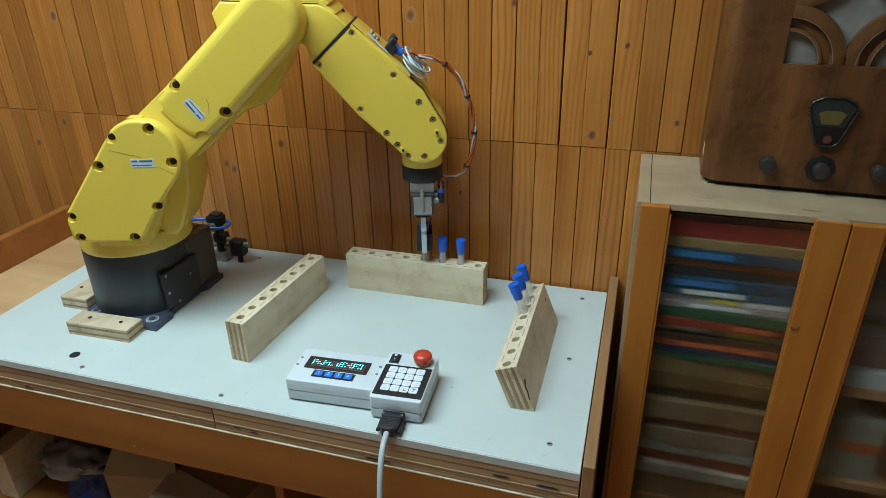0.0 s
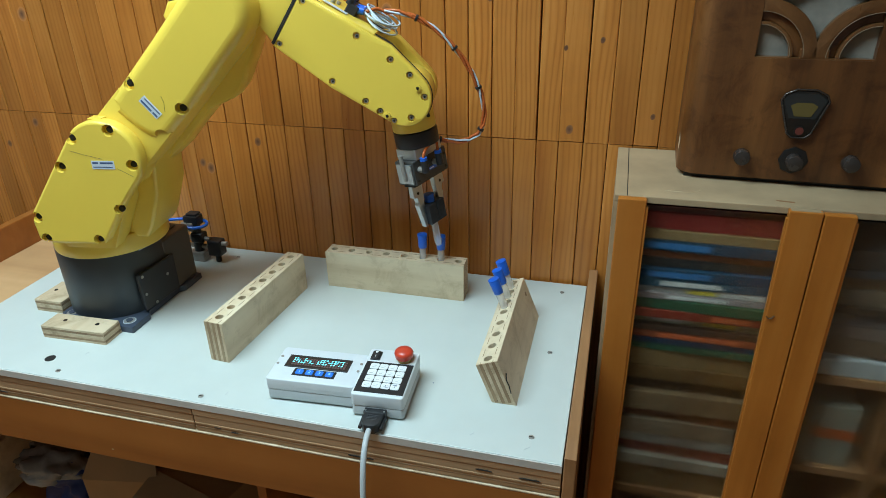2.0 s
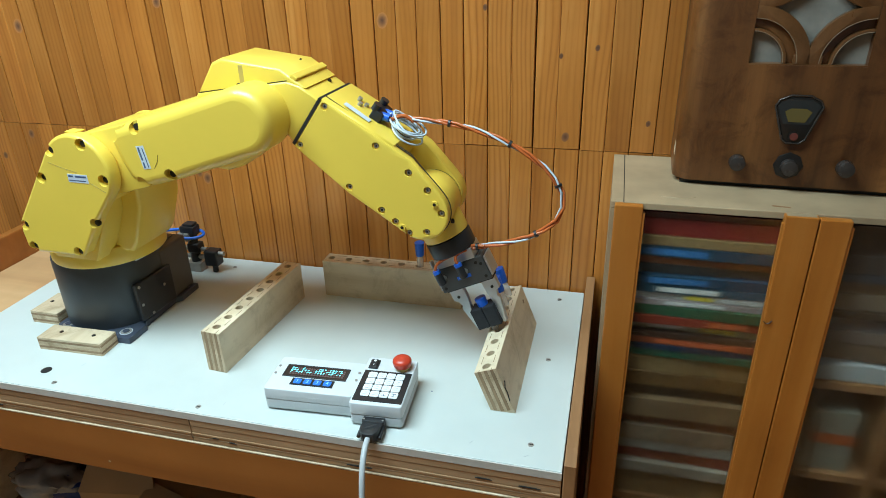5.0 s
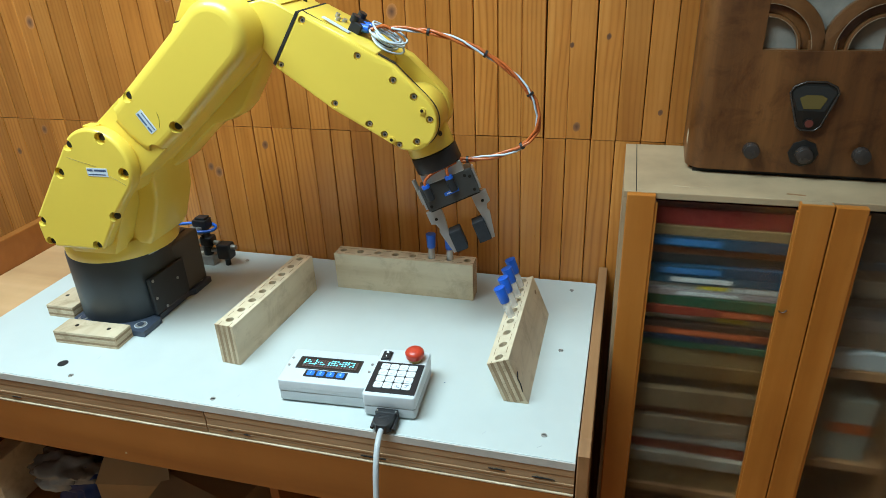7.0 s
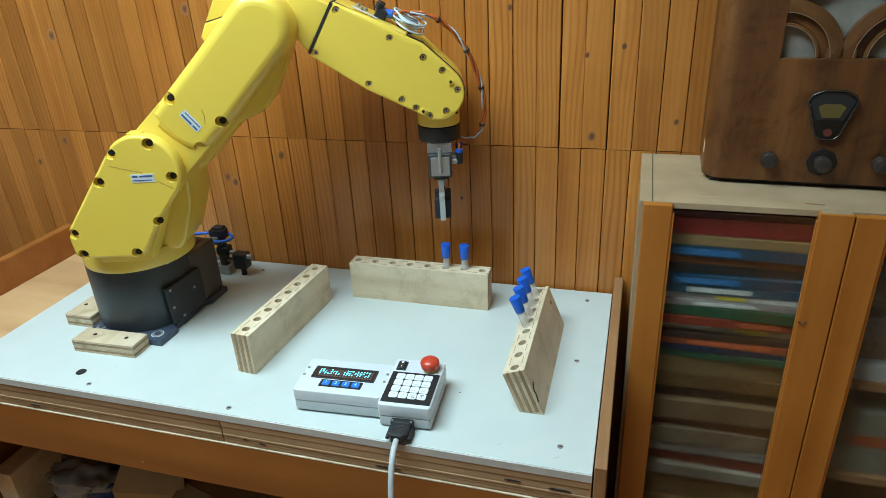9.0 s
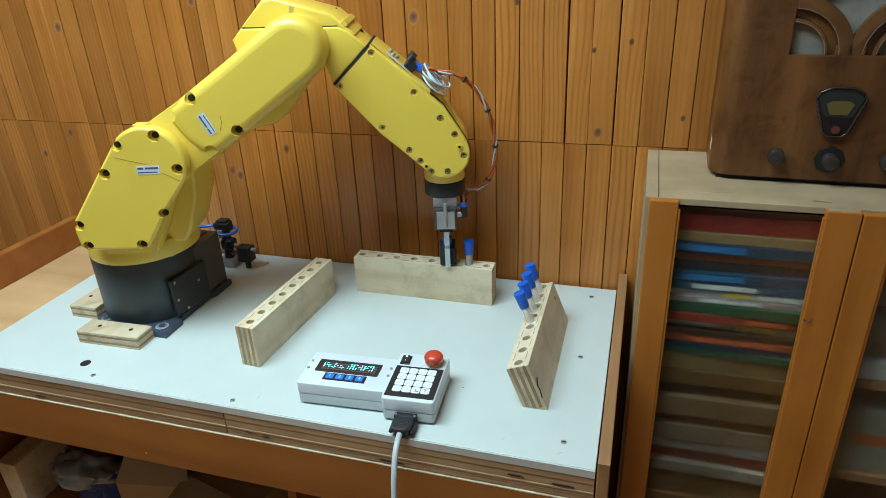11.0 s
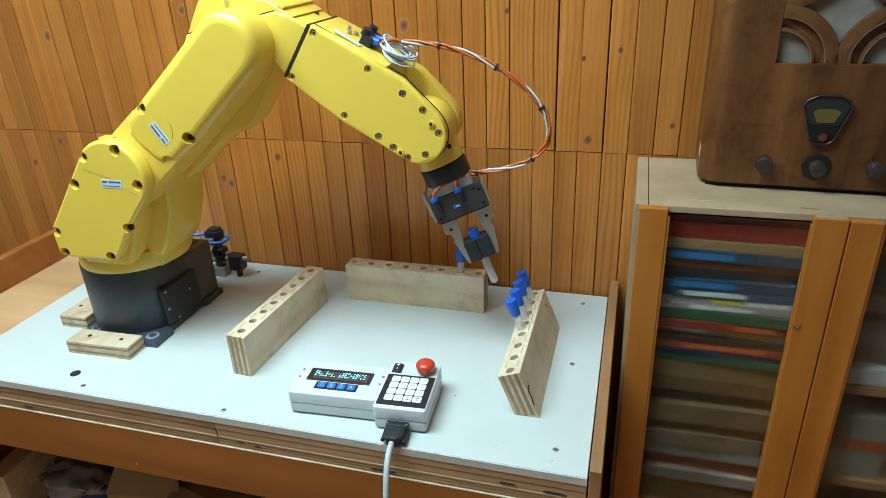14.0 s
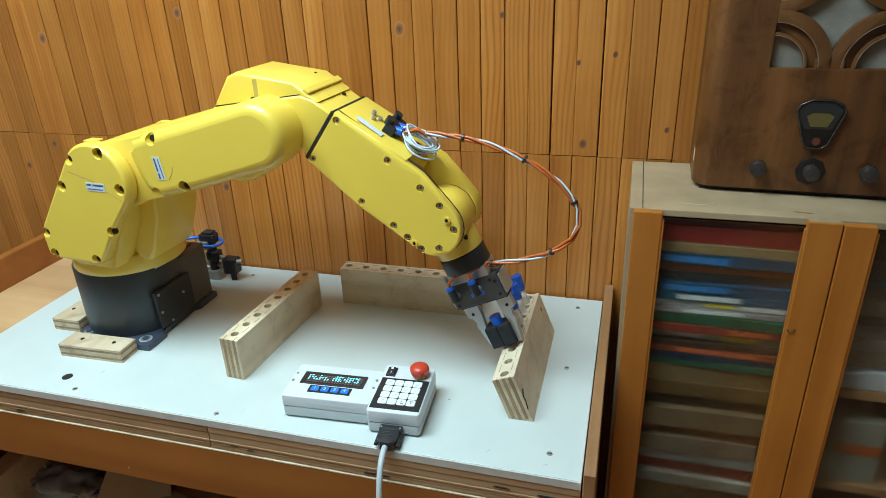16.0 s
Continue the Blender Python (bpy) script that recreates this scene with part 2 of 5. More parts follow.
# ---- mesh helpers ----
def part(name, bm, material, parent=None, label="", at=None, smooth=0):
    me = bpy.data.meshes.new(name)
    bmesh.ops.recalc_face_normals(bm, faces=bm.faces)
    if smooth:
        for f in bm.faces:
            f.smooth = True
        for e in bm.edges:
            if len(e.link_faces) == 2 and e.calc_face_angle(0) > radians(smooth):
                e.smooth = False
    bm.to_mesh(me)
    bm.free()
    for mat in (material if isinstance(material, (list, tuple)) else [material]):
        me.materials.append(mat)
    ob = new(name, me)
    if parent is not None:
        ob.parent = parent
    if at is not None:
        ob.matrix_basis = at
    if label:
        ob["label"] = label
    return ob


def thing(name, label, category, at=None, group="", kind=""):
    ob = new(name)
    ob.empty_display_size = 0.05
    if at is not None:
        ob.matrix_basis = at
    return tagged(ob, label, category, group, kind)


def soften(bm, amount, seg=2, angle=25):
    if amount > 0:
        edges = [e for e in bm.edges if len(e.link_faces) == 2 and e.calc_face_angle(0) > radians(angle)]
        bmesh.ops.bevel(bm, geom=edges, offset=amount, segments=seg, affect="EDGES", profile=0.5, clamp_overlap=True)
    return bm


def box(x0, x1, y0, y1, z0, z1, bev=0.0, seg=2, bm=None):
    new_bm = bmesh.new()
    bmesh.ops.create_cube(new_bm, size=1)
    for v in new_bm.verts:
        v.co = ((x0 + x1) / 2 + v.co.x * (x1 - x0), (y0 + y1) / 2 + v.co.y * (y1 - y0), (z0 + z1) / 2 + v.co.z * (z1 - z0))
    soften(new_bm, bev, seg)
    return joined(bm, new_bm)


def joined(a, b):
    if a is None:
        return b
    me = bpy.data.meshes.new("tmp")
    b.to_mesh(me)
    b.free()
    a.from_mesh(me)
    bpy.data.meshes.remove(me)
    return a


def moved(bm, m):
    bmesh.ops.transform(bm, matrix=m, verts=bm.verts)
    return bm


def rod(p0, p1, r, seg=20, r2=None, bev=0.0, bm=None):
    a, b = Vector(p0), Vector(p1)
    new_bm = bmesh.new()
    bmesh.ops.create_cone(new_bm, cap_ends=True, segments=seg, radius1=r, radius2=r if r2 is None else r2, depth=(b - a).length)
    soften(new_bm, bev, 2, 50)
    q = (b - a).to_track_quat("Z", "Y").to_matrix().to_4x4()
    moved(new_bm, Matrix.Translation((a + b) / 2) @ q)
    return joined(bm, new_bm)


def ball(c, r, squash=(1, 1, 1), bm=None):
    new_bm = bmesh.new()
    bmesh.ops.create_uvsphere(new_bm, u_segments=24, v_segments=14, radius=r)
    moved(new_bm, Matrix.Translation(c) @ Matrix.Diagonal((*squash, 1)))
    return joined(bm, new_bm)


def prism(outline, lo, hi, plane="xy", bev=0.0, seg=2, bm=None):
    """Extrudes a closed outline; plane names the two axes of the outline, the third runs from lo to hi."""
    new_bm = bmesh.new()
    third = {"xy": 2, "xz": 1, "yz": 0}[plane]
    i, j = [k for k in range(3) if k != third]

    def vert(p, h):
        c = [0, 0, 0]
        c[i], c[j], c[third] = p[0], p[1], h
        return new_bm.verts.new(c)
    low = [vert(p, lo) for p in outline]
    high = [vert(p, hi) for p in outline]
    new_bm.faces.new(low)
    new_bm.faces.new(high[::-1])
    n = len(outline)
    for k in range(n):
        new_bm.faces.new((low[k], low[(k + 1) % n], high[(k + 1) % n], high[k]))
    bmesh.ops.recalc_face_normals(new_bm, faces=new_bm.faces)
    if bev:
        rim = [e for e in new_bm.edges if len(e.link_faces) == 2 and e.calc_face_angle(0) > radians(60) and any(len(f.verts) == n for f in e.link_faces)]
        bmesh.ops.bevel(new_bm, geom=rim, offset=bev, segments=seg, affect="EDGES", profile=0.5, clamp_overlap=True)
    return joined(bm, new_bm)


def arc(cx, cy, r, a0, a1, n=12):
    return [(cx + r * math.cos(radians(a0 + (a1 - a0) * k / n)), cy + r * math.sin(radians(a0 + (a1 - a0) * k / n))) for k in range(n + 1)]


def rounded(cx, cy, hx, hy, r):
    """The outline of a rectangle with round corners."""
    out = []
    for sx, sy, a in ((1, 1, 0), (-1, 1, 90), (-1, -1, 180), (1, -1, 270)):
        out += arc(cx + sx * (hx - r), cy + sy * (hy - r), r, a, a + 90, 4)
    return out


def tube_along(points, r, seg=10, bm=None):
    pts = [Vector(p) for p in points]
    new_bm = bmesh.new()
    rings, up = [], Vector((0.13, 0.31, 0.94))
    for k, p in enumerate(pts):
        d = (pts[min(k + 1, len(pts) - 1)] - pts[max(k - 1, 0)]).normalized()
        s = d.cross(up).normalized()
        up = s.cross(d).normalized()
        rings.append([new_bm.verts.new(p + r * (math.cos(2 * math.pi * a / seg) * s + math.sin(2 * math.pi * a / seg) * up)) for a in range(seg)])
    for a, b in zip(rings, rings[1:]):
        for k in range(seg):
            new_bm.faces.new((a[k], a[(k + 1) % seg], b[(k + 1) % seg], b[k]))
    new_bm.faces.new(rings[0])
    new_bm.faces.new(rings[-1][::-1])
    return joined(bm, new_bm)


def bezier(p0, p1, p2, p3, n):
    p0, p1, p2, p3 = (Vector(p) for p in (p0, p1, p2, p3))
    out = []
    for k in range(n + 1):
        u = k / n
        out.append((1 - u) ** 3 * p0 + 3 * u * (1 - u) ** 2 * p1 + 3 * u * u * (1 - u) * p2 + u ** 3 * p3)
    return out


def written(text, size, material, name, parent, at):
    cu = bpy.data.curves.new(name, "FONT")
    cu.body, cu.size, cu.align_x, cu.align_y, cu.extrude = text, size, "CENTER", "CENTER", 0.0003
    tmp = new("tmp_text", cu)
    me = bpy.data.meshes.new_from_object(tmp.evaluated_get(bpy.context.evaluated_depsgraph_get()))
    bpy.data.objects.remove(tmp)
    me.name = name
    me.materials.clear()
    me.materials.append(material)
    ob = new(name, me)
    ob.parent, ob.matrix_basis = parent, at
    return ob


# ---- the room ----
FLOOR, WALL_Y = -0.76, 0.5
SEAM = 0.289


def room():
    bm = box(-3.2, 1.9, WALL_Y + 0.02, WALL_Y + 0.16, FLOOR, 1.75)
    wall = tagged(part("wall_back", bm, WALLBACK), "wall clad in varnished pine boards in two courses", "wall", kind="structure")
    # three walls and the ceiling are out of view, added to bounce light
    tagged(part("bounce_wall_front", box(-3.2, 1.9, -2.9, -2.78, FLOOR, 1.75), BOUNCE_PLASTER), "unseen plain wall added to bounce light", "wall", kind="structure")
    tagged(part("bounce_wall_left", box(-3.32, -3.2, -2.9, 0.66, FLOOR, 1.75), BOUNCE_PLASTER), "unseen plain wall added to bounce light", "wall", kind="structure")
    tagged(part("bounce_wall_right", box(1.9, 2.02, -2.9, 0.66, FLOOR, 1.75), BOUNCE_PLASTER), "unseen plain wall added to bounce light", "wall", kind="structure")
    tagged(part("ceiling", box(-3.32, 2.02, -2.9, 0.66, 1.75, 1.85), BOUNCE_PLASTER), "unseen pale ceiling added to bounce light", "ceiling", kind="structure")
    tagged(part("floor", box(-3.32, 2.02, -2.9, 0.66, FLOOR - 0.1, FLOOR), PARQUET), "orange wooden floor", "floor", kind="structure")
    return wall


def ceiling_lamp():
    lamp = thing("ceiling_lamp", "wide white ceiling lamp with four tubes, switched on", "lamp", pose(LAMP[0], LAMP[1], 1.75))
    part("housing", box(-0.67, 0.67, -0.38, 0.38, -0.04, 0, 0.006), KEYWHITE, lamp, smooth=40)
    for y in (-0.28, -0.09, 0.09, 0.28):
        part("tube", rod((-0.6, y, -0.058), (0.6, y, -0.058), 0.013, 20), LAMPGLOW, lamp, "glowing white tube", smooth=40)


# ---- the bench ----
TABLE_D = 0.494


def bench():
    b = thing("workbench", "old wooden desk with a white laminate board screwed on top", "workbench")
    top = part("tabletop", box(-1.108, 0.0, 0.0, TABLE_D, -0.013, 0.0, 0.0012), [LAMINATE], b, "white laminate board with screws")
    part("board_edge", box(-1.108, 0.0, -0.002, -0.0002, -0.0135, -0.001), LAMINATE_EDGE, top, "worn grey edge strip")
    part("desk_top", box(-1.283, -0.0, 0.003, TABLE_D, -0.026, -0.0135, 0.001), DESK, b, "pale wooden desk surface")
    for x0, x1 in ((-1.283, -0.5675), (-0.566, 0.0)):
        part("edge_strip", box(x0, x1, -0.001, 0.0025, -0.0262, -0.0142, 0.0006), PLY_RAW, b, "brown edge strip")
        layers = box(x0, x1, -0.0002, 0.06, -0.0565, -0.0268, 0.0008)
        layers = box(x0, x1, -0.0012, 0.02, -0.044, -0.040, 0.0008, bm=layers)
        part("ply_strip", layers, PLY_RAW, b, "raw weathered plywood strip")
        part("ply_seam", box(x0, x1, -0.0006, 0.01, -0.0492, -0.048), PLY_DARK, b)
    part("apron", box(-1.283, 0.0, -0.0022, 0.028, -0.154, -0.0605, 0.002), APRON, b, "brown varnished front rail")
    part("apron_lip", box(-1.283, 0.0, -0.0025, 0.02, -0.0605, -0.0578, 0.0006), PLY_PALE, b, "pale raw top edge of the rail")
    side = prism([(-0.012, FLOOR + 0.0), (TABLE_D + 0.002, FLOOR), (TABLE_D + 0.002, 0.036), (0.33, 0.036), (0.02, 0.027), (-0.012, 0.023)], 0.0025, 0.0185, "yz", 0.0015)
    part("side_panel", side, SIDE, b, "worn wooden side panel")
    part("side_panel", box(-1.306, -1.284, 0.0, TABLE_D + 0.002, FLOOR, 0.056, 0.002), APRON, b, "brown side panel")
    part("back_panel", box(-1.283, 0.0, TABLE_D - 0.02, TABLE_D - 0.004, FLOOR, -0.027), APRON, b)
    part("shelf", box(-1.283, 0.0, 0.02, TABLE_D - 0.022, -0.50, -0.48), PARQUET, b, "low orange wooden shelf")
    part("divider", box(-0.5, -0.484, 0.03, TABLE_D - 0.022, -0.479, -0.19), APRON, b)
    for x0, x1, z in ((-0.118, -0.094, -0.0335), (-0.057, -0.026, -0.036), (-0.532, -0.52, -0.044), (-0.503, -0.49, -0.048), (-0.95, -0.93, -0.0495), (-0.31, -0.27, -0.0505)):
        part("ply_void", prism([(x0, z), (x0 + 0.004, z + 0.0011), (x1 - 0.006, z + 0.0008), (x1, z - 0.0006), (x0 + 0.006, z - 0.0009)], -0.0017, 0.004, "xz"), GAP, b, "dark void in the plywood edge")
    part("nail_hole", rod((-0.742, -0.0026, -0.134), (-0.742, 0.0, -0.134), 0.0022, 12), BEIGE, b)
    # screws and the big drilled hole
    for x, y in ((-0.826, 0.017), (-0.556, 0.014), (-0.047, 0.043), (-0.045, 0.252), (-0.045, 0.457), (-0.75, 0.455), (-0.30, 0.455)):
        s = rod((x, y, -0.002), (x, y, 0.0009), 0.0042, 14, bev=0.0003)
        sc = part("screw", s, STEEL, top)
        part("slot", box(x - 0.003, x + 0.003, y - 0.0007, y + 0.0007, 0.0008, 0.0012), GAP, sc)
    part("drilled_hole", rod((-0.866, 0.043, -0.004), (-0.866, 0.043, 0.0004), 0.0088, 24), GAP, top, "dark drilled hole")
    part("pencil_mark", box(-0.215, -0.2125, 0.128, 0.1295, 0.0, 0.0003), INK, top)
    for x, y in ((-0.52, 0.03), (-0.815, 0.07), (-0.13, 0.03), (-0.05, 0.02)):
        part("scratch", moved(box(-0.004, 0.004, -0.0004, 0.0004, 0, 0.0003), pose(x, y, 0, 0, 0, random.uniform(20, 100))), CABLE_GREY, top)
    return b


# ---- test tube racks ----
RL, RT, RH = 0.262, 0.0345, 0.076


def bored_box(length, thick, height, holes, r=0.0068, depth=0.05):
    """A block along y with a row of real bores in its top."""
    bm = bmesh.new()
    n = 16
    edges_x = (-thick / 2, thick / 2)
    cuts = [-length / 2] + [(a + b) / 2 for a, b in zip(holes, holes[1:])] + [length / 2]
    grid = [[bm.verts.new((x, y, height)) for x in edges_x] for y in cuts]
    for k, h in enumerate(holes):
        ring = [bm.verts.new((r * math.cos(2 * math.pi * a / n), h + r * math.sin(2 * math.pi * a / n), height)) for a in range(n)]
        low = [bm.verts.new((v.co.x, v.co.y, height - depth)) for v in ring]
        corner = {0: grid[k + 1][1], 1: grid[k + 1][0], 2: grid[k][0], 3: grid[k][1]}
        for a in range(n):
            b = (a + 1) % n
            bm.faces.new((ring[a], ring[b], low[b], low[a]))
            q = int(((a + 0.5) / n * 4 + 0.0) // 1)
            bm.faces.new((ring[b], ring[a], corner[q]))
        for q in range(4):
            bm.faces.new((ring[((q + 1) * n // 4) % n], corner[q], corner[(q + 1) % 4]))
        bm.faces.new(low[::-1])
    bot = [[bm.verts.new((x, y, 0)) for x in edges_x] for y in (cuts[0], cuts[-1])]
    bm.faces.new([grid[0][0], grid[0][1], bot[0][1], bot[0][0]])
    bm.faces.new([grid[-1][1], grid[-1][0], bot[1][0], bot[1][1]])
    bm.faces.new([g[0] for g in grid] + [bot[1][0], bot[0][0]])
    bm.faces.new([g[1] for g in grid][::-1] + [bot[0][1], bot[1][1]])
    bm.faces.new([bot[0][0], bot[0][1], bot[1][1], bot[1][0]])
    return bm


def rack(at, pitch, label, lean=0.0, length=RL):
    r = thing("test_tube_rack", label, "tube rack", at, "plywood tube racks")
    holes = [(k - 3.5) * pitch for k in range(8)]
    tilt = pose(0, 0, 0, 0, -lean, 0)
    bm = bored_box(length, RT, RH, holes)
    moved(bm, tilt)
    for v in bm.verts:  # the foot is cut level
        if v.co.z < 0.02 and lean:
            slope = math.tan(radians(lean))
            v.co.x += v.co.z * slope
            v.co.z = 0.0
    body = part("block", bm, BIRCH, r)
    # laminated layers show on the top and on both ends
    w = RT / 7
    for k in range(7):
        x0 = -RT / 2 + k * w
        for end in (-1, 1):
            y0 = end * length / 2
            lay = box(x0 + 0.0002, x0 + w - 0.0002, min(y0, y0 + end * 0.0009), max(y0, y0 + end * 0.0009), max(0.001, (0.0008 - x0 * math.sin(radians(lean))) / math.cos(radians(lean))), RH - 0.0004)
            part("ply_layer", moved(lay, tilt), PLY_DARK if k % 2 else PLY_PALE, body)
    for k in (1, 5):
        x0 = -RT / 2 + k * w
        for a, b in zip([-length / 2 - 0.008] + holes, holes + [length / 2 + 0.008]):
            lay = box(x0 + w / 2 - 0.0004, x0 + w / 2 + 0.0004, a + 0.0075, b - 0.0075, RH, RH + 0.0003)
            part("top_layer_line", moved(lay, tilt), PLY_DARK, body)
    if lean:
        crack = tube_along([(0.0181, -0.131, 0.018), (0.0179, -0.126, 0.03), (0.0182, -0.128, 0.04), (0.018, -0.118, 0.046)], 0.0009, 5)
        part("crack", moved(crack, tilt), GAP, body, "dark split in the plywood")
        part("knot_hole", moved(rod((RT / 2 - 0.002, 0.105, 0.055), (RT / 2 + 0.0004, 0.105, 0.055), 0.004, 12), tilt), PLY_DARK, body)
    return r


LEAN = 21.5
LEAN_AXIS = Vector((-math.sin(radians(LEAN)), 0, math.cos(radians(LEAN))))


def racks():
    rack(pose(-0.5675, 0.234, 0, 0, 0, -4.0), 0.0323, "upright plywood tube rack, empty, beside the robot base")
    rack(pose(-0.3635, 0.3995, 0, 0, 0, -90), 0.0360, "upright plywood tube rack standing before the wall", 0.0, 0.277)
    rack(pose(-0.0965, 0.233, 0), 0.0335, "leaning plywood tube rack with a split front end", LEAN, 0.257)


# ---- test tubes ----
CAP, TUBE = 0.027, 0.1


def test_tube(m, label):
    """Origin at the top of the cap, the tube hangs along -z."""
    t = thing("test_tube", label, "test tube", m, "blue-capped tubes")
    cap = rod((0, 0, -CAP), (0, 0, -0.001), 0.0079, 28, 0.0092, 0.0008)
    c = part("cap", cap, BLUE, t, "blue plastic cap", smooth=35)
    part("rim", moved(rod((0, 0, -0.0016), (0, 0, 0.0006), 0.0094, 28, bev=0.0005), Matrix()), BLUE, c, smooth=40)
    bm = bmesh.new()
    prof = [(0.0066, -CAP), (0.0066, -TUBE + 0.008)] + [(0.0066 * math.cos(a), -TUBE + 0.0066 - 0.0066 * math.sin(a)) for a in (0.4, 0.8, 1.2)] + [(0.0008, -TUBE)]
    n = 24
    rings = [[bm.verts.new((r * math.cos(2 * math.pi * k / n), r * math.sin(2 * math.pi * k / n), z)) for k in range(n)] for r, z in prof]
    for a, b in zip(rings, rings[1:]):
        for k in range(n):
            bm.faces.new((a[k], a[(k + 1) % n], b[(k + 1) % n], b[k]))
    bm.faces.new(rings[-1])
    bm.faces.new(rings[0][::-1])
    part("tube", bm, CLEAR, t, "clear plastic tube", smooth=60)
    return t


def rack2_tube(x):
    return pose(x, 0.3995, 0.1255)


def rack3_tube(y):
    q = LEAN_AXIS.to_track_quat("Z", "Y").to_matrix().to_4x4()
    return Matrix.Translation(Vector((-0.128, y, 0.0755)) + 0.0485 * LEAN_AXIS) @ q


# ---- the keypad box ----
def keypad_box():
    g = thing("control_box", "pale grey keypad box with a red stop button and lit display", "control box", pose(-0.3467, 0.0745, 0, 0, 0, 3.6))
    # display half: x -0.12..0.035, y -0.05..0.05; keypad half: x 0.03..0.115, y -0.058..0.068
    def slab(x0, x1, y0, y1, z0, za, zb, bev):
        bm = box(x0, x1, y0, y1, z0, 1.0)
        for v in bm.verts:
            if v.co.z > 0.5:
                v.co.z = za if v.co.y < (y0 + y1) / 2 else zb
        posts = [e for e in bm.edges if abs(e.verts[0].co.x - e.verts[1].co.x) + abs(e.verts[0].co.y - e.verts[1].co.y) < 1e-6]
        bmesh.ops.bevel(bm, geom=posts, offset=0.005, segments=5, affect="EDGES", profile=0.5)
        return soften(bm, bev, 3)
    lower = part("lower_shell", slab(-0.105, 0.034, -0.0355, 0.0445, 0.0035, 0.0205, 0.0205, 0.0015), CASE_LOW, g, "grey lower shell", smooth=30)
    upper = part("upper_shell", slab(-0.1055, 0.0345, -0.036, 0.045, 0.0208, 0.0405, 0.042, 0.0018), CASE, g, smooth=30)
    klow = part("keypad_base", slab(0.034, 0.1125, -0.0495, 0.0605, 0.0035, 0.0198, 0.0198, 0.0018), CASE_LOW, g, "grey lower shell", smooth=30)
    kup = part("keypad_top", slab(0.0335, 0.113, -0.05, 0.061, 0.0201, 0.0412, 0.0445, 0.0022), CASE, g, smooth=30)
    t1 = math.degrees(math.atan2(0.0015, 0.081))
    top1 = pose(-0.0345, -0.0105, 0.0410, t1)
    part("display", moved(box(-0.052, 0.047, 0.008, 0.034, 0, 0.0008), top1), SCREEN, upper, "dark backlit display")
    cells, glyphs = None, None
    for row in range(4):
        for k in range(20):
            x, y = -0.0445 + k * 0.0044, 0.0275 - row * 0.0046
            cells = box(x, x + 0.0034, y - 0.0018, y + 0.0018, 0.0009, 0.0011, bm=cells)
            if row in (0, 1, 2) and k in ((0, 1, 4, 10, 11, 12, 14, 15, 16, 17, 18), (0, 1, 2, 4, 5, 6, 9, 10, 11, 13, 14, 15, 16, 18), (0, 2, 3, 4, 6, 7, 9, 10, 11, 12, 14, 15, 17, 18))[row]:
                glyphs = box(x + 0.0006, x + 0.0013, y - 0.0015, y + 0.0015, 0.0012, 0.0014, bm=glyphs)
                glyphs = box(x + 0.0014, x + 0.0032, y + random.choice((-0.0004, 0.0004, 0.0009)), y + 0.0014, 0.0012, 0.0014, bm=glyphs)
    part("display_grid", moved(cells, top1), CELL, upper)
    part("display_bars", moved(glyphs, top1), GLYPH, upper, "glowing cyan bars of writing")
    for a in ((-0.0535, -0.052, 0.0065, 0.0355), (0.047, 0.0485, 0.0065, 0.0355), (-0.052, 0.047, 0.0065, 0.008), (-0.052, 0.047, 0.034, 0.0355)):
        part("display_bezel", moved(box(*a, -0.001, 0.0014, 0.0003), top1), BLACKISH, upper, "dark display surround")
    part("key_strip", moved(box(-0.034, 0.033, -0.012, 0.004, 0, 0.0008), top1), BLACKISH, upper, "black key strip")
    for k in range(4):
        x = -0.024 + k * 0.0158
        key = part("function_key", moved(prism(rounded(x, -0.0038, 0.006, 0.0055, 0.002), 0.0008, 0.0018, "xy", 0.0003), top1), KEYBLUE, upper, "blue lit key")
        written(str(k + 1), 0.0088, KEYINK, "digit", key, top1 @ pose(x, -0.0037, 0.0021))
    for x, y in ((-0.066, 0.03), (-0.066, 0.012), (0.064, 0.03), (0.064, 0.012)):
        part("case_screw", moved(rod((x, y, 0), (x, y, 0.0012), 0.0022, 12), top1), STEEL, upper)
    for k in range(20):
        x = -0.062 + k * 0.0042
        part("grip_rib", box(x, x + 0.0012, -0.0366, -0.0358, 0.0285, 0.0305, 0.0002), CASE, upper)
    t2 = math.degrees(math.atan2(0.0033, 0.111))
    top2 = pose(0.0738, 0.0045, 0.04285, t2)
    part("keypad_panel", moved(box(-0.037, 0.037, -0.048, 0.022, 0, 0.0009), top2), BLACKISH, kup, "black keypad panel")
    bars = None
    for r in range(4):
        for c in range(4):
            x, y = -0.0215 + c * 0.0143, 0.0105 - r * 0.0143
            key = part("key", moved(prism(rounded(x, y, 0.0067, 0.0065, 0.0026), 0.0009, 0.0022, "xy", 0.0004), top2), KEYWHITE, kup)
            ink = box(x - 0.003, x + 0.002, y - 0.0028, y - 0.0021, 0.0022, 0.0024)
            ink = box(x - 0.0012 + 0.001 * ((r + c) % 3), x + 0.003, y + 0.001, y + 0.0017, 0.0022, 0.0024, bm=ink)
            part("key_mark", moved(ink, top2), CABLE_GREY, key)
    for dx, dy, w, h in ((0.0215, -0.0324, 0.0007, 0.006), (0.0215, -0.0298, 0.006, 0.0008), (0.0072, -0.0335, 0.0007, 0.005), (0.0092, -0.0355, 0.004, 0.0007)):
        bars = box(dx - w / 2, dx + w / 2, dy - h / 2, dy + h / 2, 0.0023, 0.0026, bm=bars)
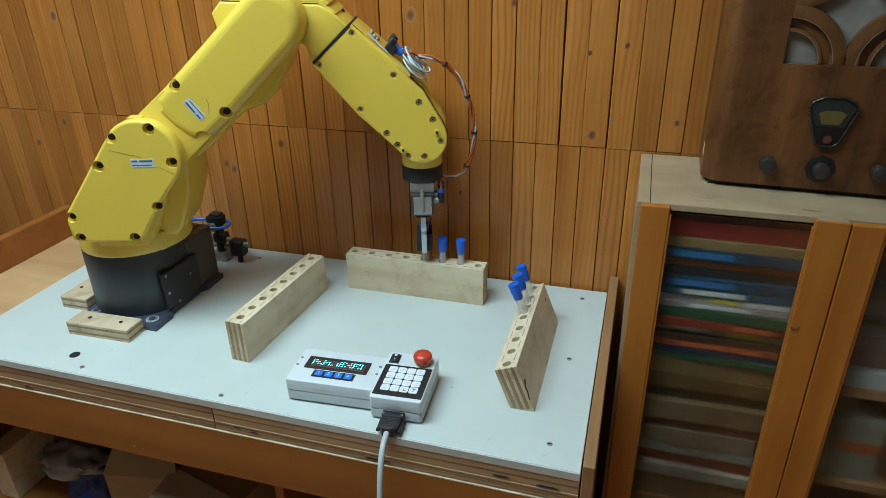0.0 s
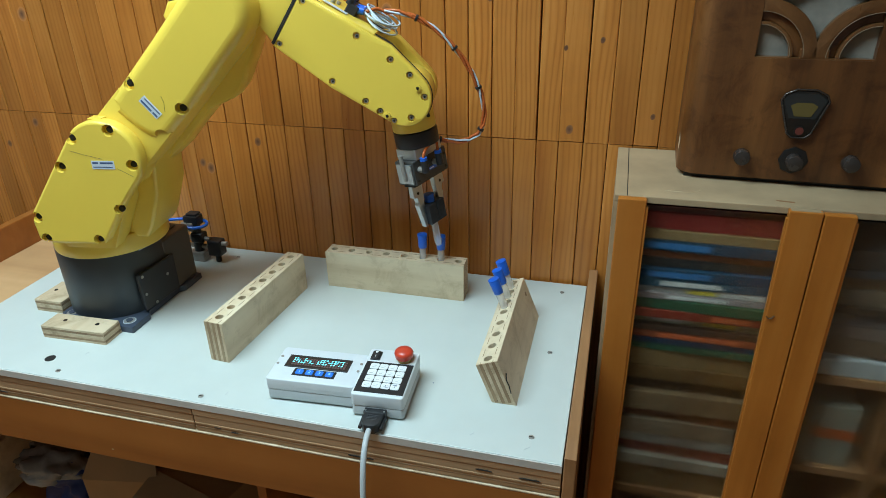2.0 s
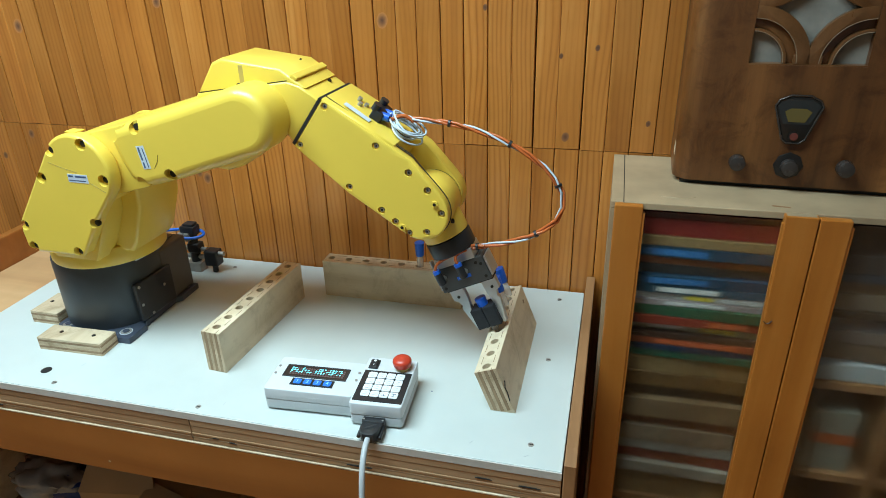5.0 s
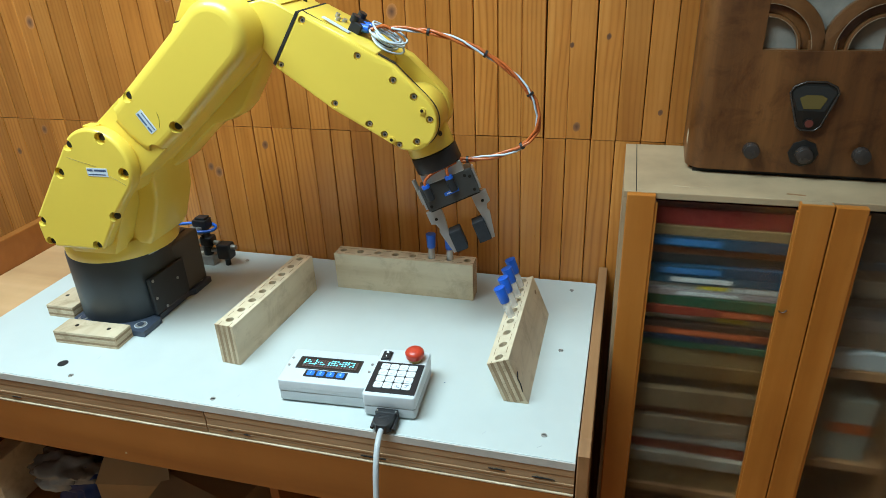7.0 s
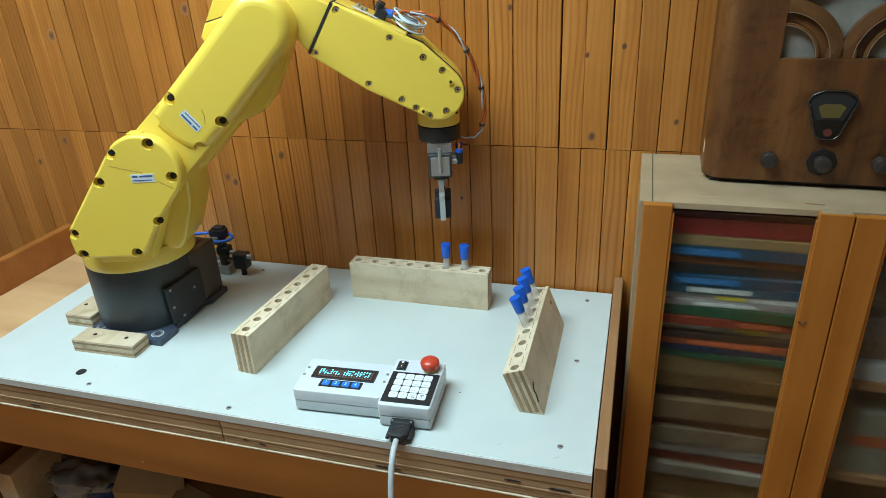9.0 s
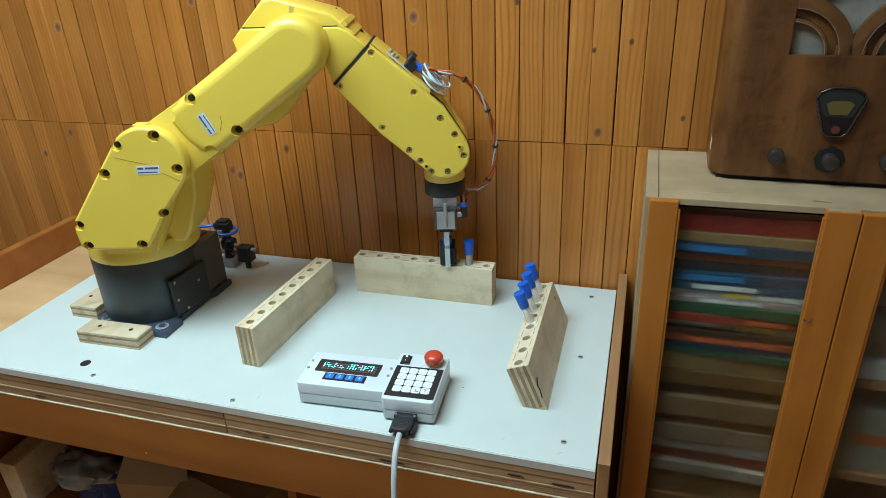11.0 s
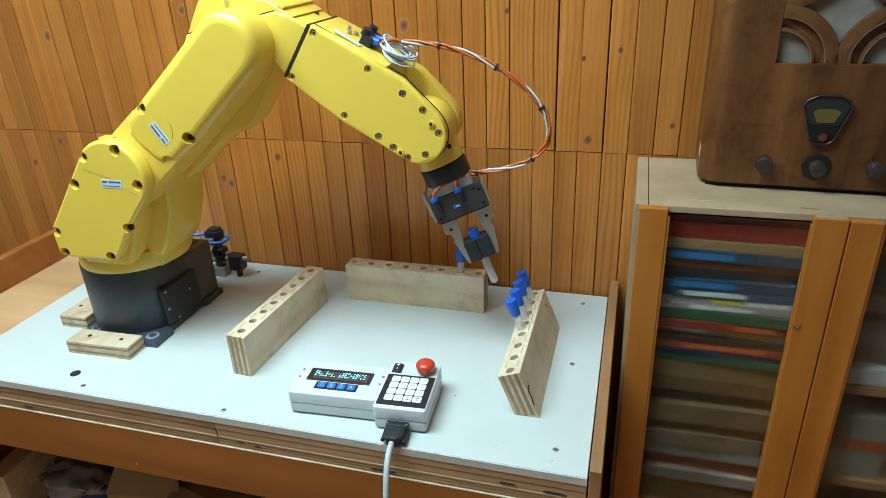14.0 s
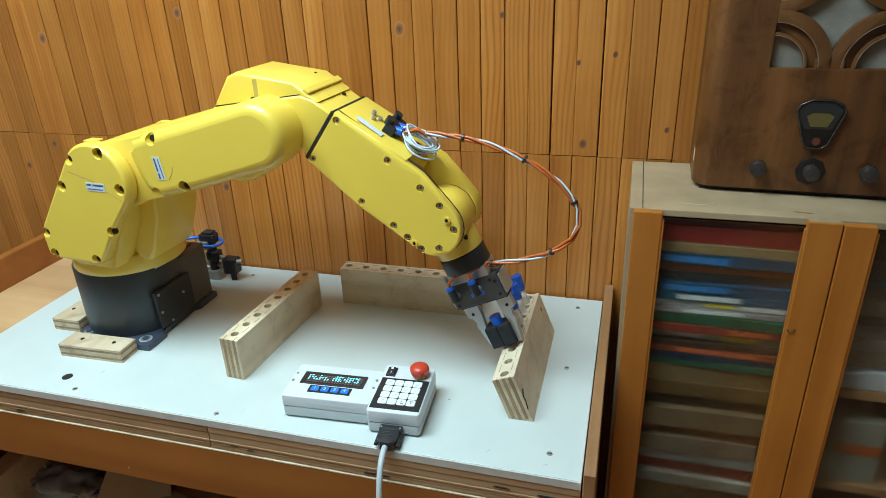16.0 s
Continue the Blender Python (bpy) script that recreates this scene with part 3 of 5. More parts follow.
    part("key_symbol", moved(bars, top2), INK, kup)
    rk = part("rocker_switch", moved(box(-0.034, -0.019, 0.0265, 0.0475, 0, 0.002, 0.0006), top2), BLACKISH, kup, "black rocker switch")
    part("rocker", moved(moved(box(-0.005, 0.005, -0.0085, 0.0085, 0.0, 0.0022, 0.0006), pose(0, 0, 0, 5)), top2 @ pose(-0.0265, 0.037, 0.0018)), BLACKISH, rk)
    part("on_mark", moved(box(-0.0004, 0.0004, -0.002, 0.002, 0.0, 0.0004), top2 @ pose(-0.0265, 0.033, 0.0039)), KEYWHITE, rk)
    ring = rod((0, 0, 0), (0, 0, 0.0012), 0.0022, 16)
    part("off_mark", moved(ring, top2 @ pose(-0.0265, 0.042, 0.0036)), KEYWHITE, rk)
    st = part("stop_collar", moved(rod((0, 0, 0), (0, 0, 0.007), 0.0105, 28, 0.0125), top2 @ pose(0.019, 0.0345, 0)), COLLAR, kup, "yellow collar", smooth=40)
    bm = rod((0, 0, 0.007), (0, 0, 0.014), 0.0138, 32, 0.0148)
    bm = ball((0, 0, 0.014), 0.0148, (1, 1, 0.52), bm)
    part("stop_button", moved(bm, top2 @ pose(0.019, 0.0345, 0)), RED, st, "glossy red mushroom button", smooth=50)
    # plug and lead
    plug = box(-0.0165, 0.0165, -0.008, 0.002, 0.0045, 0.0195, 0.001)
    plug = prism([(-0.0145, -0.008), (0.0145, -0.008), (0.013, -0.028), (0.007, -0.036), (-0.007, -0.036), (-0.013, -0.028)], 0.004, 0.020, "xy", 0.002, bm=plug)
    pl = part("plug", moved(plug, pose(0.0715, -0.0522, 0)), BLACKISH, g, "black cable plug", smooth=35)
    for k in range(4):
        part("plug_rib", moved(box(-0.008, 0.008, -0.0145 - k * 0.003, -0.0131 - k * 0.003, 0.0198, 0.0206, 0.0003), pose(0.0715, -0.0522, 0)), BLACKISH, pl)
    for x in (-0.0155, 0.0155):
        part("thumb_screw", moved(rod((x, -0.007, 0.011), (x, -0.03, 0.009), 0.0028, 12, bev=0.0005), pose(0.0715, -0.0522, 0)), BLACKISH, pl, smooth=40)
        part("flange_screw", moved(rod((x * 0.9, -0.004, 0.0195), (x * 0.9, -0.004, 0.0202), 0.0015, 10), pose(0.0715, -0.0522, 0)), STEEL, pl)
    lead = bezier((0.0715, -0.086, 0.0115), (0.073, -0.128, 0.012), (0.077, -0.150, -0.02), (0.079, -0.17, -0.2), 24)
    lead += [Vector((0.08, -0.172, -0.28)), Vector((0.083, -0.17, -0.5)), Vector((0.09, -0.165, FLOOR + 0.004)), Vector((0.16, -0.1, FLOOR + 0.004))]
    part("lead", tube_along(lead, 0.0042, 14), CABLE_GREY, g, "grey cable hanging over the edge", smooth=60)


# ---- cabinet and books ----
CAB_X, CAB_Y, CAB_Z = 0.0365, 0.252, 0.2865
# spines from the top of the pile down: colour, thickness, word
PILE = [((0.14, 0.015, 0.012), .011, 'dark red'), ((0.4, 0.035, 0.025), .031, 'red'), ((0.42, 0.28, 0.13), .018, 'tan'), ((0.02, 0.095, 0.16), .02, 'blue'),
        ((0.34, 0.12, 0.04), .015, 'rust brown'), ((0.05, 0.05, 0.05), .018, 'black'), ((0.012, 0.10, 0.18), .019, 'blue'), ((0.02, 0.14, 0.22), .016, 'teal'),
        ((0.6, 0.6, 0.58), .013, 'white'), ((0.5, 0.42, 0.42), .012, 'pale pink'), ((0.04, 0.16, 0.08), .02, 'green'), ((0.42, 0.07, 0.03), .017, 'orange red'),
        ((0.55, 0.56, 0.4), .018, 'pale green'), ((0.10, 0.05, 0.03), .013, 'brown'), ((0.48, 0.12, 0.04), .014, 'orange'), ((0.012, 0.05, 0.12), .012, 'navy'),
        ((0.03, 0.18, 0.1), .014, 'green'), ((0.42, 0.32, 0.18), .026, 'tan'), ((0.3, 0.2, 0.09), .022, 'brown'), ((0.08, 0.06, 0.04), .018, 'black'),
        ((0.36, 0.27, 0.18), .03, 'beige'), ((0.3, 0.13, 0.07), .018, 'rust brown'), ((0.4, 0.33, 0.26), .026, 'beige'), ((0.5, 0.5, 0.48), .018, 'grey'),
        ((0.33, 0.06, 0.04), .02, 'red'), ((0.5, 0.47, 0.42), .018, 'pale grey'), ((0.4, 0.3, 0.18), .045, 'tan')]
# lower books' colours scaled down further: shade low in the cabinet painted in
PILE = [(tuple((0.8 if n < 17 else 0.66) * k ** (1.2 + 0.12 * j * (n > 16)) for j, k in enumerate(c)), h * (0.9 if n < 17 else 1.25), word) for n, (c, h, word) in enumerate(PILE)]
PILE_Z = CAB_Z - 0.0165 - sum(p[1] for p in PILE)


def cabinet():
    c = thing("glazed_cabinet", "wooden cabinet with ribbed glass doors and a beige top", "cabinet")
    x1 = 0.93
    part("top", box(CAB_X - 0.003, x1, CAB_Y + 0.0122, WALL_Y - 0.004, CAB_Z - 0.0105, CAB_Z, 0.0012), BEIGE, c, "beige painted top with scuffs")
    part("top_groove", box(CAB_X + 0.0145, CAB_X + 0.0157, CAB_Y + 0.0125, WALL_Y - 0.005, CAB_Z - 0.001, CAB_Z + 0.0003), GAP, c)
    part("side_panel", box(CAB_X - 0.003, CAB_X + 0.013, CAB_Y + 0.0122, WALL_Y - 0.004, FLOOR, CAB_Z - 0.0107), BEIGE, c)
    part("side_panel", box(x1 - 0.016, x1, CAB_Y + 0.018, WALL_Y - 0.004, FLOOR, CAB_Z - 0.0145), BEIGE, c)
    part("back_panel", box(CAB_X + 0.016, x1 - 0.016, WALL_Y - 0.016, WALL_Y - 0.006, FLOOR, CAB_Z - 0.0145), WALNUT_LIGHT, c)
    part("divider", box(0.474, 0.488, CAB_Y + 0.02, WALL_Y - 0.016, FLOOR + 0.06, CAB_Z - 0.0145), SIDE, c)
    part("plinth", box(CAB_X + 0.016, x1 - 0.016, CAB_Y + 0.02, CAB_Y + 0.035, FLOOR, FLOOR + 0.06), SIDE, c)
    part("floor_board", box(CAB_X + 0.016, x1 - 0.016, CAB_Y + 0.036, WALL_Y - 0.016, FLOOR + 0.06, FLOOR + 0.076), SIDE, c)
    for z in (-0.004, -0.185, -0.42):
        part("shelf", box(0.302, 0.474, CAB_Y + 0.02, WALL_Y - 0.017, z, z + 0.014), SIDE, c)
        part("shelf", box(0.488, x1 - 0.016, CAB_Y + 0.02, WALL_Y - 0.017, z, z + 0.014), SIDE, c)
    part("shelf", box(CAB_X + 0.016, 0.294, CAB_Y + 0.02, WALL_Y - 0.017, PILE_Z - 0.014, PILE_Z), SIDE, c)
    for k, (a, b) in enumerate(((CAB_X + 0.0025, 0.311), (0.3125, 0.62), (0.6215, x1))):
        top, bot = CAB_Z - (0.0006, 0.0026, 0.001)[k], FLOOR + 0.062
        d = part("door", box(a, a + 0.0405, CAB_Y - 0.001, CAB_Y + 0.0118, bot, top, 0.0016), ORANGE, c, "glazed door with an orange wooden frame")
        part("stile", box(b - 0.043, b, CAB_Y - 0.001, CAB_Y + 0.0118, bot, top, 0.0016), ORANGE, d)
        part("rail", box(a + 0.0405, b - 0.043, CAB_Y, CAB_Y + 0.0115, bot, bot + 0.045, 0.001), ORANGE, d)
        pane = part("pane", box(a + 0.0395, b - 0.042, CAB_Y + 0.006, CAB_Y + 0.0095, bot + 0.044, CAB_Z - 0.0115), RIBBED, d, "ribbed glass pane")
        pane.visible_shadow = False
        part("glass_bead", box(a + 0.0405, a + 0.0435, CAB_Y + 0.0005, CAB_Y + 0.006, bot + 0.045, CAB_Z - 0.0125), ORANGE, d)
        part("glass_bead", box(b - 0.0455, b - 0.043, CAB_Y + 0.0005, CAB_Y + 0.006, bot + 0.045, CAB_Z - 0.0125), ORANGE, d)
        part("paint_edge", box(b - 0.0405, b - 0.003, CAB_Y + 0.001, CAB_Y + 0.0108, top, top + 0.0004), BEIGE, d, "beige paint on the top edge")
    scuff = bezier((0.105, 0.296, CAB_Z + 0.0002), (0.13, 0.29, CAB_Z + 0.0002), (0.15, 0.292, CAB_Z + 0.0002), (0.156, 0.305, CAB_Z + 0.0002), 14)
    part("scuff", tube_along(scuff, 0.0004, 5), PLY_PALE, c, "pale curved scuff")
    part("scuff", moved(box(-0.012, 0.012, -0.002, 0.002, 0, 0.0003), pose(0.268, 0.285, CAB_Z, 0, 0, -8)), SIDE, c, "brown scuff")
    hook = tube_along([(0.268, CAB_Y - 0.0015, 0.117), (0.272, CAB_Y - 0.003, 0.114), (0.276, CAB_Y - 0.003, 0.1155), (0.279, CAB_Y - 0.0015, 0.119)], 0.0008, 6)
    part("hook", hook, BRONZE, c, "small dark hook")


def book(at, w, h, d, color, pages, label):
    b = thing("book", label, "book", at, "books in the cabinet")
    m = speckled("book_cover", color, 0.6, 0.35, 30.0)
    part("cover", box(-w / 2, w / 2, 0, d, 0, h, 0.0008), m, b)
    part("pages", box(-w / 2 + 0.004, w / 2 - 0.0025, 0.004, d + 0.001, h * 0.16, h * 0.84), pages, b, "edge of the pages")
    return b


def books():
    rng = random.Random(5)
    pages = speckled("page_edges", (0.55, 0.5, 0.4), 0.8, 0.3, 120.0)
    z = PILE_Z
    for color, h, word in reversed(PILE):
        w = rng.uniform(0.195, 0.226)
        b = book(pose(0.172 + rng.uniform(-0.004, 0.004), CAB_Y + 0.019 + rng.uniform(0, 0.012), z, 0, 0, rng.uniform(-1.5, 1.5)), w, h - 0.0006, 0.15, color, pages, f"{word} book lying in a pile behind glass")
        spine = {"white": ((-0.02, 0.022, SPINE_YELLOW), (0.03, 0.09, SPINE_WHITE)), "pale pink": ((-0.05, 0.04, SPINE_WHITE),), "pale green": ((-0.06, -0.01, SPINE_WHITE), (0.02, 0.07, SPINE_YELLOW)),
                 "orange red": ((0.02, 0.08, SPINE_RED),), "teal": ((-0.06, 0.03, SPINE_WHITE),), "blue": ((-0.08, 0.01, SPINE_BLUE),), "orange": ((-0.05, 0.07, SPINE_RED),)}
        for x0, x1, mat in spine.get(word, ()):
            part("spine_label", box(x0, x1, -0.0006, 0.0006, h * 0.2, h * 0.75), mat, b, "printed spine label")
        z += h
    # next door: a lying pile over a white folder, then a bundle of magazines
    folder = thing("paper_folder", "crumpled white paper folder under a pile of books", "folder", pose(0.405, CAB_Y + 0.024, 0.0102))
    part("sheet", prism([(-0.05, 0.0), (0.066, 0.0), (0.066, 0.03), (0.01, 0.034), (-0.05, 0.026)], 0.0, 0.14, "xz", 0.003), CABLE_GREY, folder)
    part("leaf", box(-0.045, 0.064, 0.01, 0.13, 0.0342, 0.0365, 0.0006), CABLE_GREY, folder)
    z = 0.047
    for color, h, word in (((0.2, 0.13, 0.08), 0.03, "brown"), ((0.24, 0.18, 0.15), 0.022, "grey brown"), ((0.2, 0.17, 0.17), 0.024, "grey"), ((0.08, 0.05, 0.03), 0.012, "dark brown"), ((0.26, 0.19, 0.13), 0.026, "beige"),
                           ((0.16, 0.09, 0.04), 0.02, "brown"), ((0.05, 0.07, 0.1), 0.014, "slate blue"), ((0.06, 0.05, 0.045), 0.03, "black")):
        book(pose(0.407 + rng.uniform(-0.003, 0.003), CAB_Y + 0.02 + rng.uniform(0, 0.01), z, 0, 0, rng.uniform(-1.5, 1.5)), 0.118, h - 0.0006, 0.14, color, pages, f"{word} book lying in a short pile behind glass")
        z += h
    x = 0.378
    band = speckled("orange_spine_band", (0.5, 0.1, 0.02), 0.5, 0.2, 40.0)
    for k in range(9):
        w = rng.uniform(0.006, 0.009)
        hh = 0.118 + rng.uniform(-0.003, 0.003)
        b = book(pose(x + w / 2, CAB_Y + 0.03, -0.171), w - 0.0005, hh, 0.14, (0.3, 0.28, 0.22), pages, "pale magazine with an orange spine band behind glass")
        part("spine_band", box(-w / 2 + 0.0003, w / 2 - 0.0008, -0.0006, 0.0004, 0.055, 0.075), band, b, "orange band")
        x += w


# ---- the old wireless set ----
def wireless():
    r = thing("radio", "old dark walnut tabletop radio with fretwork and knobs", "radio", pose(0.288, 0.352, CAB_Z, 0, 0, -2.0))
    W, D, H = 0.33, 0.138, 0.44
    g0, g1, zb = -0.083, 0.066, 0.186
    gc = (g0 + g1) / 2
    outer = [(-W / 2, 0.010)] + [(W / 2, 0.010)] + [(W / 2, 0.28)] + arc(0, 0.28, W / 2, 0, 180, 24)[1:]
    shell = prism([(-W / 2, D)] + arc(-W / 2 + 0.03, 0.03, 0.03, 180, 270, 8) + arc(W / 2 - 0.03, 0.03, 0.03, 270, 360, 8) + [(W / 2, D)], 0.008, zb - 0.002, "xy", 0.0)
    part("body", shell, WALNUT, r, smooth=50)
    for s in (-1, 1):
        if s < 0:
            flank = [(-W / 2, D)] + arc(-W / 2 + 0.03, 0.03, 0.03, 180, 270, 8) + [(g0, 0.0), (g0, D)]
        else:
            flank = [(g1, D), (g1, 0.0)] + arc(W / 2 - 0.03, 0.03, 0.03, 270, 360, 8) + [(W / 2, D)]
        part("flank", prism(flank, zb - 0.002, H, "xy"), WALNUT, r, smooth=50)
    part("crown", box(-W / 2, W / 2, 0.002, D, H, H + 0.06, 0.02, 4), WALNUT, r, smooth=40)
    part("speaker_cloth", box(g0, g1, 0.0125, 0.018, zb - 0.002, H), CLOTH, r, "mottled grey-brown speaker cloth")
    # fretwork: nested arches rising from both lower corners and a diamond above
    def band(cx, cz, r0, r1, a0, a1, y0=0.001, y1=0.0095):
        return prism(arc(cx, cz, r1, a0, a1, 20) + arc(cx, cz, r0, a1, a0, 20), y0, y1, "xz", 0.0012)
    part("fret", box(g0 - 0.0005, g1 + 0.0005, 0.0005, 0.012, zb - 0.003, zb, 0.0005), WALNUT_LIGHT, r)
    for s in (-1, 1):
        cx = gc + s * 0.0745
        a0, a1 = (0, 90) if s < 0 else (90, 180)
        part("fret_arch", band(cx, zb, 0.0425, 0.0475, a0, a1), WALNUT_LIGHT, r, smooth=40)
        part("fret_groove", band(cx, zb, 0.0475, 0.062, a0, a1, 0.008, 0.012), WALNUT, r, "dark recessed band", smooth=40)
        part("fret_arch", band(cx, zb, 0.060, 0.0777, a0, a1, 0.0, 0.0118), WALNUT_LIGHT, r, smooth=40)
        # pale beads paint the highlight and wear along the arch edges
        for rr, y in ((0.0435, 0.0012), (0.0606, 0.0004)):
            part("worn_glint_rim", tube_along([(x, y, z) for x, z in arc(cx, zb, rr, a0 + 1, a1 - 1, 20)], 0.0006, 5), WORN_GLINT, r, "pale bead for the edge's wear and highlight")
        a0, a1 = (-90, 0) if s < 0 else (180, 270)
        part("fret_arch", band(cx, zb + 0.149, 0.060, 0.0777, a0, a1, 0.0002, 0.0116), WALNUT_LIGHT, r, smooth=40)
        part("fret_groove", band(cx, zb + 0.149, 0.0475, 0.062, a0, a1, 0.008, 0.012), WALNUT, r, "dark recessed band", smooth=40)
        for rr, y in ((0.0435, 0.0012), (0.0606, 0.0006)):
            part("worn_glint_rim", tube_along([(x, y, z) for x, z in arc(cx, zb + 0.149, rr, a0 + 1, a1 - 1, 20)], 0.0006, 5), WORN_GLINT, r, "pale bead for the edge's wear and highlight")
        part("fret_arch", band(cx, zb + 0.149, 0.0425, 0.0475, a0, a1), WALNUT_LIGHT, r, smooth=40)
    part("fret_foot", box(gc - 0.018, gc + 0.018, 0.0003, 0.0115, zb - 0.001, zb + 0.012, 0.001), WALNUT_LIGHT, r)
    part("base_strip", box(-W / 2 + 0.012, W / 2 - 0.012, 0.010, D, 0.0, 0.008), GAP, r, "black shadow gap under the case")
    # dial
    dial = [(-0.0175, 0.080), (-0.035, 0.130), (-0.030, 0.139), (-0.014, 0.146), (0.014, 0.146), (0.030, 0.139), (0.035, 0.130), (0.0175, 0.080), (0.010, 0.074), (-0.010, 0.074)]
    dial = [(0.88 * x - 0.008, 0.11 + 0.95 * (z - 0.11)) for x, z in dial]
    bz = part("dial_bezel", prism(dial, -0.007, 0.001, "xz", 0.003), BRONZE, r, "dark bronze dial surround", smooth=35)
    # bezel highlight built as a lighter tube along the outline
    part("dial_rim_highlight", tube_along([(x, -0.0066, z) for x, z in dial + dial[:1]], 0.0016, 8), RIM_GLINT, bz, "bezel edge highlight, built as a lighter bead", smooth=60)
    win = [(-0.013, 0.108), (-0.021, 0.128), (-0.012, 0.134), (0.012, 0.134), (0.021, 0.128), (0.013, 0.108)]
    win = [(0.88 * x, z) for x, z in win]
    part("dial_recess", prism([(1.5 * x - 0.008, 0.121 + 1.35 * (z - 0.121)) for x, z in win], -0.0074, -0.0068, "xz"), GAP, bz)
    part("dial_window", prism([(0.95 * x - 0.008, 0.1165 + 0.75 * (z - 0.121)) for x, z in win], -0.0079, -0.0073, "xz"), AMBER, bz, "amber dial scale")
    part("badge", rod((-0.008, -0.0068, 0.086), (-0.008, -0.0088, 0.086), 0.007, 20), BRONZE, bz)
    part("badge_face", rod((-0.008, -0.0086, 0.086), (-0.008, -0.0094, 0.086), 0.0055, 20), REDDOT, bz, "small red round badge")
    for x, z, rad in ((-0.077, 0.043, 0.012), (-0.006, 0.040, 0.012), (0.067, 0.043, 0.012)):
        kn = rod((x, 0.001, z), (x, -0.004, z), rad * 0.8, 28)
        kn = rod((x, -0.004, z), (x, -0.019, z), rad, 28, rad * 0.9, 0.0012, bm=kn)
        part("knob", kn, KNOB, r, "dark round knob", smooth=40)
    part("knob_plate", prism(arc(-0.006, 0.040, 0.0205, 0, 360, 8)[:-1], -0.002, 0.001, "xz", 0.0015), BRONZE, r, smooth=30)
    part("edge_chip", prism([(-W / 2 - 0.0006, 0.062), (-W / 2 - 0.0006, 0.04), (-W / 2 + 0.004, 0.03)], 0.026, 0.036, "xz"), PLY_PALE, r)


# ---- clamp blocks and air unit ----
def clamp_block(at, length, depth, height, label):
    b = thing("wood_block", label, "wood block", at, "plywood blocks at the robot base")
    body = part("block", box(0, length, 0, depth, 0, height, 0.0008), PLY_PALE, b)
    n = 6
    for k in range(n):
        z0 = height * k / n
        part("ply_layer", box(0.0005, length - 0.0005, -0.0006, 0.0, z0 + 0.0002, z0 + height / n - 0.0002), PLY_DARK if k % 3 == 1 else PLY_PALE, body)
        part("ply_layer", box(length, length + 0.0006, 0.0005, depth - 0.0005, z0 + 0.0002, z0 + height / n - 0.0002), PLY_DARK if k % 3 == 1 else PLY_PALE, body)
    for x in (length * 0.25, length * 0.77):
        part("screw", rod((x, depth * 0.55, height - 0.002), (x, depth * 0.55, height + 0.0005), 0.0036, 14), DARKBOLT, body)
    return b


def air_unit():
    u = thing("air_valve", "black air valve on metal pipes with a blue hose", "valve", pose(-0.822, 0.43, 0))
    part("valve_head", box(-0.02, 0.013, -0.014, 0.012, 0.084, 0.106, 0.003), BLACKISH, u, smooth=40)
    part("valve_cap", box(-0.014, 0.01, -0.01, 0.01, 0.106, 0.111, 0.002), BLACKISH, u)
    part("valve_body", rod((-0.002, 0, 0.022), (-0.002, 0, 0.085), 0.0105, 20, bev=0.002), BLACKISH, u, smooth=40)
    part("elbow", box(-0.012, 0.016, -0.012, 0.012, 0.044, 0.066, 0.004, 3), BLACKISH, u, smooth=40)
    part("foot", box(-0.022, 0.014, -0.013, 0.013, 0.0, 0.022, 0.002), STEEL, u, "grey metal bracket")
    part("block", box(0.026, 0.056, -0.013, 0.013, 0.017, 0.052, 0.003), BLACKISH, u, "black square coupling")
    for z, x1 in ((0.033, 0.03), (0.051, 0.03)):
        part("pipe", rod((-0.06, 0, z), (x1, 0.0, z), 0.0052, 16), STEEL, u, "grey metal pipe", smooth=40)
    part("pipe", rod((0.05, 0, 0.044), (0.068, 0.0, 0.044), 0.0052, 16, bev=0.001), STEEL, u, "grey metal pipe", smooth=40)
    for x in (-0.004, -0.018):
        part("fitting", rod((x, -0.014, 0.075), (x, -0.014, 0.092), 0.0065, 16, bev=0.001), STEEL, u, "silver hose fitting", smooth=40)
    ring = [(-0.02 + 0.05 * math.cos(a), -0.006 + 0.022 * math.sin(a), 0.088 + 0.002 * math.sin(2 * a)) for a in [2 * math.pi * k / 40 for k in range(41)]]
    part("hose", tube_along(ring, 0.0034, 8), BLUE_HOSE, u, "looped blue air hose", smooth=60)
    part("block_support", rod((0.041, 0, 0.0), (0.041, 0, 0.018), 0.006, 14), BLACKISH, u)


